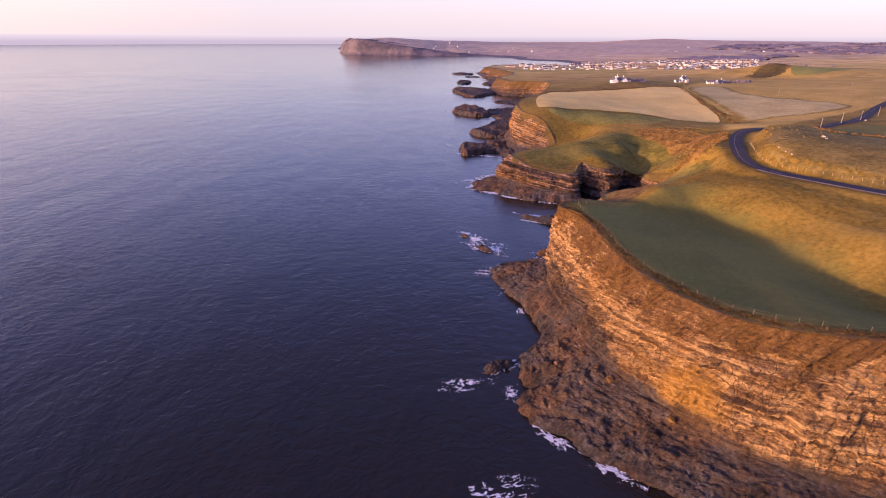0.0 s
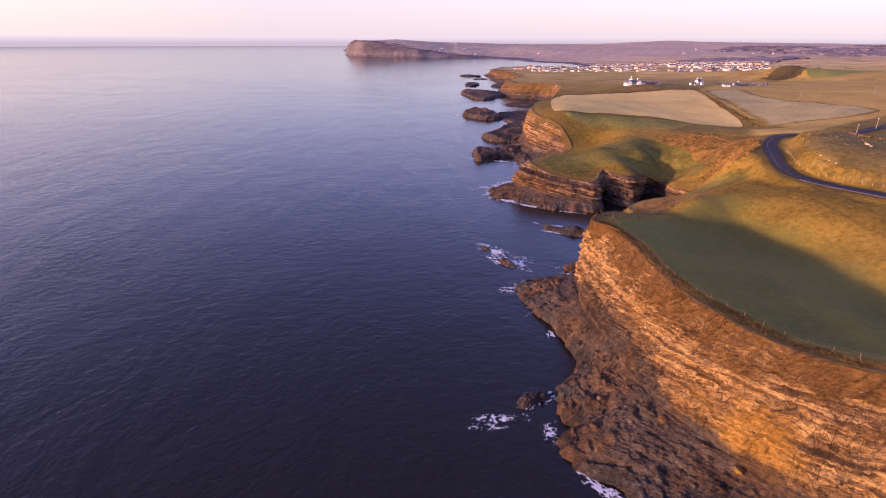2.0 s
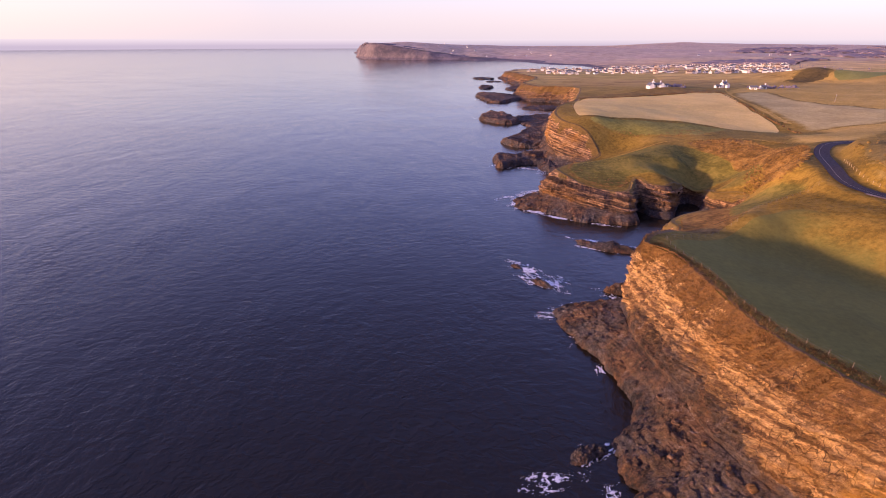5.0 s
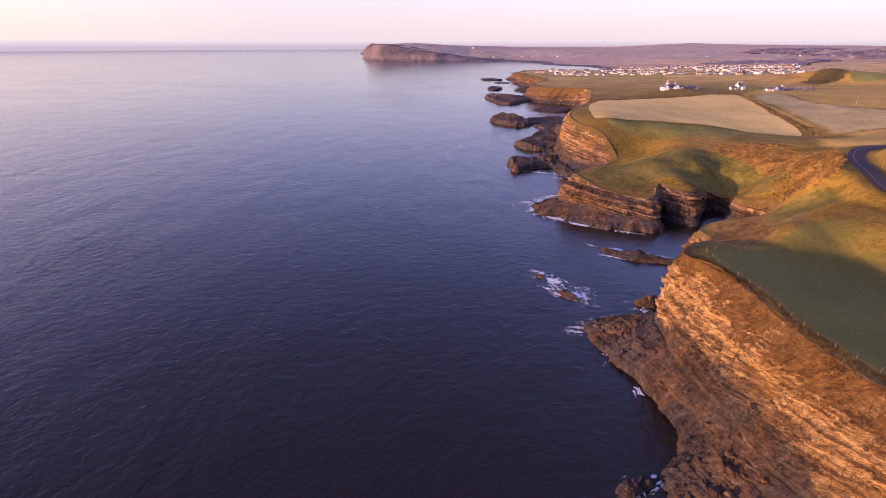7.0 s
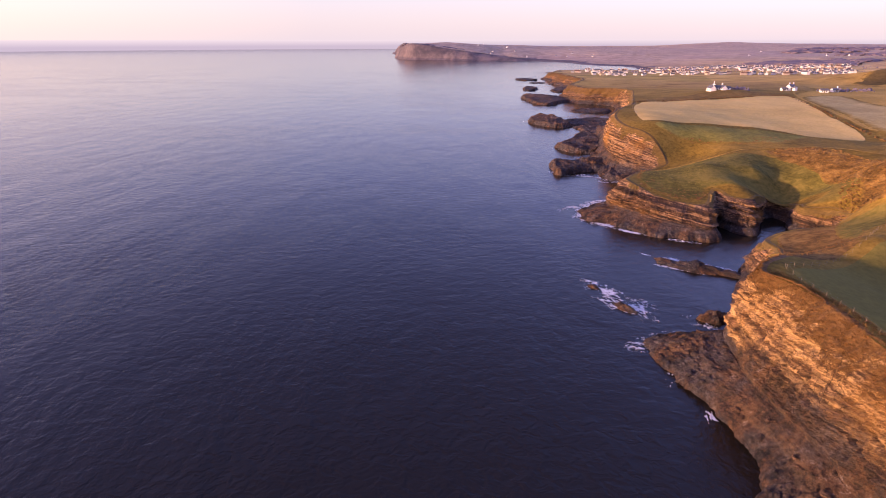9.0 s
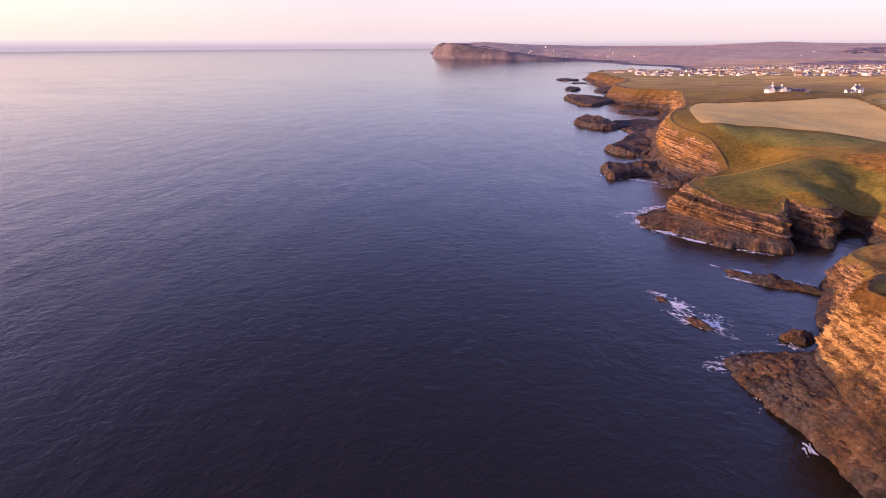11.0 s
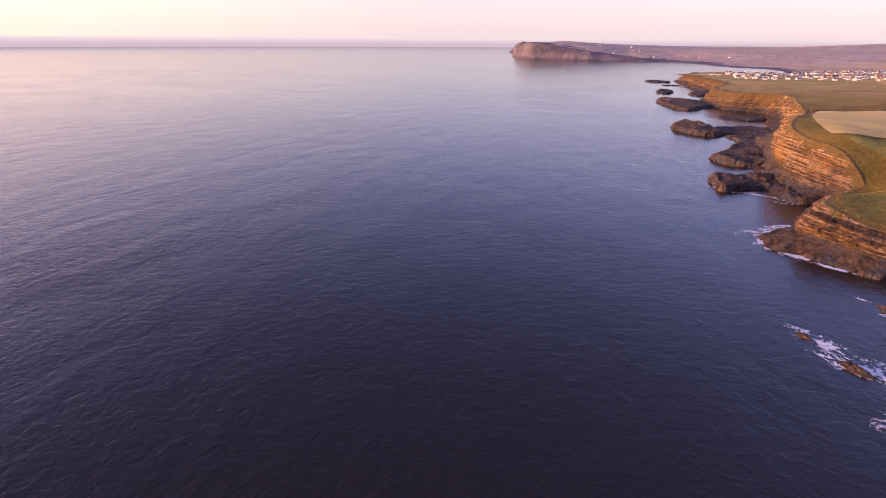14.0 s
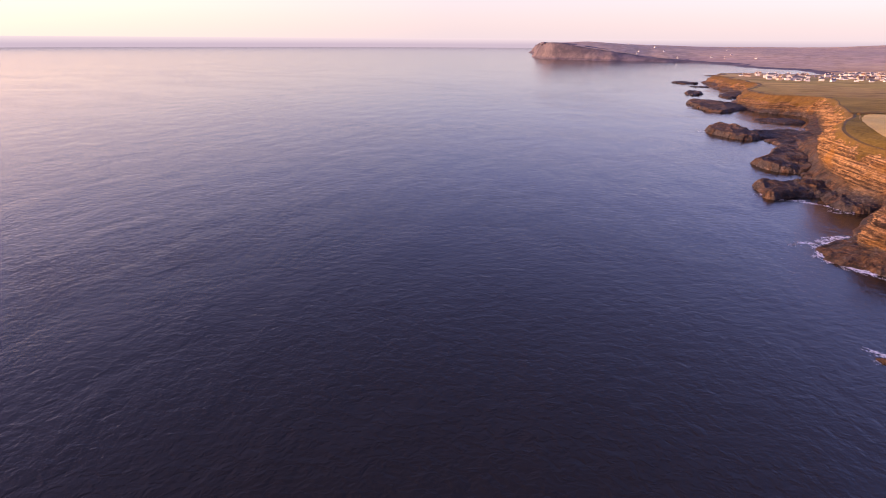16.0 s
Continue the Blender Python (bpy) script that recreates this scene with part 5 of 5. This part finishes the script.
boulders = [boulder(k) for k in range(6)]
deps = bpy.context.evaluated_depsgraph_get()
deps.update()
for k in range(80):
    i = rng.uniform(3.4, 14.6)
    p = glide(np.array([i]))[0]
    f = rng.uniform(0.15, 1.05)
    x, y = p[0] + (p[2] - p[0]) * f + rng.uniform(-1, 1), p[1] + (p[3] - p[1]) * f + rng.uniform(-1, 1)
    hit, at, _, _, _, _ = scene.ray_cast(deps, (x, y, 60), (0, 0, -1))
    if not hit or at.z < 0.4 or at.z > 12:
        continue
    size = rng.uniform(0.35, 1.0) ** 1.5 * 1.15
    ob = new("boulder", boulders[k % 6])
    ob.matrix_basis = Matrix.LocRotScale(at + Vector((0, 0, 0.12 * size)), Euler((rng.uniform(-0.3, 0.3), rng.uniform(-0.3, 0.3), rng.uniform(0, 6))), (size * rng.uniform(0.8, 1.5), size, size * rng.uniform(0.7, 1.1)))
    tagged(ob, "angular brown boulder fallen on the rock shelf", "boulder", "boulders on the shelf")


# ---- foam ----
def foam(x, y, length, width, turn, seed, cut=0.5, label="white foam lace where waves break"):
    gap = max(0.1, length / 240)
    nu, nv = int(length / gap), int(width / gap)
    u, v = np.meshgrid(np.linspace(-length / 2, length / 2, nu), np.linspace(-width / 2, width / 2, nv))
    r = np.hypot(u / (length / 2), v / (width / 2))
    threads = 1 - np.abs(fbm(u / 2.6 + seed, v / 1.3, u * 0 + seed, 4, 0.6)) * 5.0
    lace = 1 - np.abs(fbm(u / 0.8 + seed, v / 0.5, u * 0 + seed + 4, 3, 0.6)) * 3.0
    body = fbm(u / 6 + seed * 2, v / 3, u * 0, 3)
    value = threads * 0.45 + lace * 0.3 + 0.9 * body + 0.25 - 0.85 * np.clip(r, 0, 2) ** 2 - cut - 0.05
    keep = value > -0.35
    q = quads(nv, nu)
    q = q[keep.ravel()[q].sum(1) >= 3]
    if len(q) < 4:
        return
    used, back = np.unique(q, return_inverse=True)
    z = 0.05 + 0.04 * np.clip(lace, 0, 1).ravel()
    pts = np.stack([u.ravel(), v.ravel(), z], -1)[used]
    ob = sheet("foam", pts, back.reshape(-1, 4), FOAM)
    ob.data.attributes.new("lace", "FLOAT", "POINT").data.foreach_set("value", (0.35 + value.ravel()[used]).astype(np.float32))
    ob.matrix_basis = pose(x, y, 0, 0, 0, turn)
    tagged(ob, label, "foam", kind="stuff")


for args in ((21, 172, 28, 13, -60, 1, 0.05), (16, 183, 10, 5, -30, 2, 0.35), (19, 148, 10, 7, 20, 3, 0.12), (38, 163, 8, 5, 0, 4, 0.4),
             (16, 95, 11, 7, 50, 5, 0.15), (18, 88, 9, 5, 80, 6, 0.35), (6, 90, 12, 5, 12, 7, 0.15), (24, 73, 12, 4, -50, 9, 0.4),
             (32, 65, 12, 4, -35, 10, 0.4), (14, 63, 14, 7, 10, 11, 0.08), (25, 246, 18, 10, 60, 12, 0.1), (26, 262, 24, 10, 25, 13, 0.15)):
    foam(*args)
for args in ((33, 237, 16, 8, -40, 14, 0.1), (48, 228, 14, 4, -15, 15, 0.4), (42, 204, 14, 4, -40, 16, 0.42), (55, 199, 14, 4, -20, 17, 0.42),
             (52, 309, 22, 6, 10, 18, 0.4), (34, 322, 26, 5, 5, 19, 0.45), (30, 524, 26, 6, 0, 20, 0.4), (37, 398, 18, 6, 0, 21, 0.45),
             (40, 700, 40, 7, -5, 22, 0.45), (76, 222, 12, 4, 0, 23, 0.45), (26, 122, 10, 3, 80, 24, 0.48), (22, 135, 10, 3, 70, 25, 0.48)):
    foam(*args)
for args in ((30, 154, 14, 3, 5, 26, 0.45), (52, 200.5, 26, 3.2, -28, 27, 0.05), (46, 195, 22, 2.4, -28, 28, 0.15), (39, 160, 9, 3.5, 15, 29, 0.1),
             (41, 229.5, 18, 3, -34, 30, 0.02), (55, 221.5, 16, 2.6, -20, 31, 0.05), (24, 253, 16, 6, 75, 32, 0.05), (28, 332, 20, 4, 30, 33, 0.15),
             (52, 314, 18, 4, 20, 34, 0.1)):
    foam(*args)

for args in ((33, 238, 13, 7, -30, 41, 0.0), (33, 270, 22, 5, 25, 42, 0.15), (44, 318, 22, 4, -20, 43, 0.2), (18.5, 147, 7, 6, 0, 44, 0.05), (20.5, 97, 6, 5, 20, 45, 0.0),
             (19.5, 85.5, 7, 4, 70, 46, 0.1), (25.5, 72, 10, 2.6, -50, 47, 0.1), (32.5, 66, 10, 2.5, -38, 48, 0.1), (41, 158, 9, 4, -30, 49, 0.05)):
    foam(*args)


# ---- growth: tussocks, bushes, woods ----
def clumps(name, places, size, spread, mat, label, category):
    """Many small uneven clumps joined into one mesh."""
    base = bmesh.new()
    bmesh.ops.create_icosphere(base, subdivisions=1, radius=1)
    ico = np.array([v.co[:] for v in base.verts])
    tri = np.array([[v.index for v in f.verts] for f in base.faces])
    base.free()
    pts, tris = [], []
    r = np.random.RandomState(len(places))
    for k, (x, y, z, s) in enumerate(places):
        jag = 1 + spread * (r.rand(len(ico), 1) - 0.5)
        p = ico * jag * np.array([size[0], size[0], size[1]]) * s * (0.8 + 0.4 * r.rand(3))
        pts.append(p + (x, y, z + size[1] * s * 0.35))
        tris.append(tri + k * len(ico))
    ob = sheet(name, np.vstack(pts), np.vstack(tris), mat, False)
    return tagged(ob, label, category, kind="stuff")


def blades(name, places, size, mat, label, category):
    """Grass tufts, each a spray of seven thin blades, joined into one mesh."""
    p = np.array(places, float)
    r = np.random.RandomState(len(p) + 1)
    n = len(p)
    turn = r.rand(n, 7) * 2 * math.pi
    out = np.stack([np.cos(turn), np.sin(turn)], -1)
    side = np.stack([-out[..., 1], out[..., 0]], -1) * (size[0] * 0.22)
    big = p[:, None, 3:4] * (0.6 + 0.8 * r.rand(n, 7, 1))
    foot = p[:, None, :2] + out * size[0] * 0.15 * big
    tip = p[:, None, :2] + out * size[0] * (0.4 + 0.8 * r.rand(n, 7, 1)) * big
    low, high = p[:, None, 2:3] - 0.06 + 0 * big, p[:, None, 2:3] + size[1] * big * (0.5 + 0.6 * r.rand(n, 7, 1))
    pts = np.stack([np.concatenate([foot - side, low], -1), np.concatenate([foot + side, low], -1), np.concatenate([tip, high], -1)], 2)
    ob = sheet(name, pts.reshape(-1, 3), np.arange(n * 21).reshape(-1, 3), mat, False)
    return tagged(ob, label, category, kind="stuff")


def along(line, number, wide, seed):
    r = np.random.RandomState(seed)
    line = np.asarray(line, float)
    i = r.rand(number) * (len(line) - 1)
    k = i.astype(int)
    p = line[k] + (line[k + 1] - line[k]) * (i - k)[:, None] + (r.rand(number, 2) - 0.5) * wide
    return [(x, y, z, 0.5 + r.rand()) for (x, y), z in zip(p, land(p[:, 0], p[:, 1]))]


def within(poly, number, seed):
    r = np.random.RandomState(seed)
    poly = np.asarray(poly, float)
    lo, hi = poly.min(0), poly.max(0)
    p = lo + r.rand(number * 3, 2) * (hi - lo)
    p = p[inside(p[:, 0], p[:, 1], poly)][:number]
    return [(x, y, z, 0.4 + 0.9 * r.rand() ** 2) for (x, y), z in zip(p, land(p[:, 0], p[:, 1]))]


BROW = bowed([(100, 63), (84, 65), (65, 70.5), (56, 77), (49.5, 87), (45.3, 98), (44.4, 111), (44.5, 122), (43, 132), (41, 139)], 0, 2, closed=False)
blades("tussock_grass", along(BROW, 3600, 3.2, 3), (0.34, 0.19), BRACKEN_BRIGHT, "rusty tussock rim along the cliff field", "grass")
BANK = bowed([(122, 299), (141, 288), (143, 252), (136, 228), (124, 210), (112, 198), (106, 204), (112, 222), (118, 236), (126, 252), (126, 274)])
blades("cliff_tufts", FACE_TUFTS, (0.42, 0.22), CLIFF_GRASS, "rusty grass tufts clinging to the upper cliff", "grass")
ROUGH = [(102, 66), (96, 80), (96, 100), (96, 118), (90, 136), (80, 160), (100, 190), (110, 180), (112, 160), (122, 140), (138, 106)]
blades("rough_tussocks", within(ROUGH, 6500, 21), (0.42, 0.26), ROUGH_GRASS, "ochre tussocks on the rough grassland", "grass")
blades("spur_tufts", within([(56, 160), (68, 159), (77, 165), (90, 182), (97, 203), (86, 201), (74, 195), (66, 180)], 1800, 22), (0.45, 0.3), CLIFF_GRASS, "rusty tufts on the spur", "grass")
blades("heath_tussocks", within([(50, 256), (60, 245), (76, 252), (96, 252), (112, 282), (104, 300), (80, 300), (58, 284)], 3200, 23), (0.55, 0.3), HEATH, "olive tussocks on the turf dome", "grass")
clumps("bracken_bushes", within(BANK, 3600, 4), (0.6, 0.32), 1.0, BRACKEN_BRIGHT, "rusty bracken clumps on the bank", "bracken")
clumps("dome_bracken", within([(48, 253), (57, 242), (68, 240), (74, 247), (62, 252), (54, 262)], 420, 31) + within([(49, 262), (54, 262), (62, 288), (70, 300), (62, 298)], 160, 32), (0.4, 0.15), 1.0, CLIFF_GRASS, "rusty bracken on the broken dome edge", "bracken")
clumps("slope_bracken", within([(112, 318), (130, 309), (146, 318), (140, 328), (122, 326)], 260, 33) + within([(86, 334), (100, 326), (112, 324), (104, 332)], 120, 34), (0.5, 0.18), 1.0, CLIFF_GRASS, "rusty bracken patches on the green slope", "bracken")
clumps("roadside_gorse", within([(128, 196), (142, 214), (160, 222), (172, 208), (160, 190), (140, 176), (124, 172)], 150, 6), (0.45, 0.3), 0.9, GOLDEN, "low gorse tufts on the roadside hump", "gorse")
hedges = along(bowed([(234, 489), (211, 400), (200, 349), (194, 316)], 0, 4, closed=False), 110, 1.4, 7) + along(bowed([(104, 461), (143, 469), (188, 481), (236, 492)], 0, 4, closed=False), 260, 1.6, 8) + \
    along(bowed([(166, 217), (180, 205), (200, 190)], 0, 3, closed=False), 120, 1.5, 9)
clumps("hedge", hedges, (0.6, 0.5), 0.8, BRACKEN, "ragged brown hedge between the fields", "hedge")
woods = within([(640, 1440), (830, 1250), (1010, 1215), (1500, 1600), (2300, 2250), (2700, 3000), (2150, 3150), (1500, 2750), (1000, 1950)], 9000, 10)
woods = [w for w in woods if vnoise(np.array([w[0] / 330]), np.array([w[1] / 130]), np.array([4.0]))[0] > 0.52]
clumps("far_wood", woods, (22, 5), 0.6, WOOD_HAZED, "dark leafless wood on the far plain", "woodland")
clumps("garden_bushes", within([(195, 526), (215, 522), (225, 530), (205, 545)], 30, 12) + within([(280, 530), (330, 528), (330, 545), (285, 545)], 40, 13) + within([(180, 1040), (800, 1040), (800, 1380), (340, 1300)], 300, 14), (1.8, 1.8), 0.7, WOOD_HAZED, "dark bushes round the houses", "bushes")
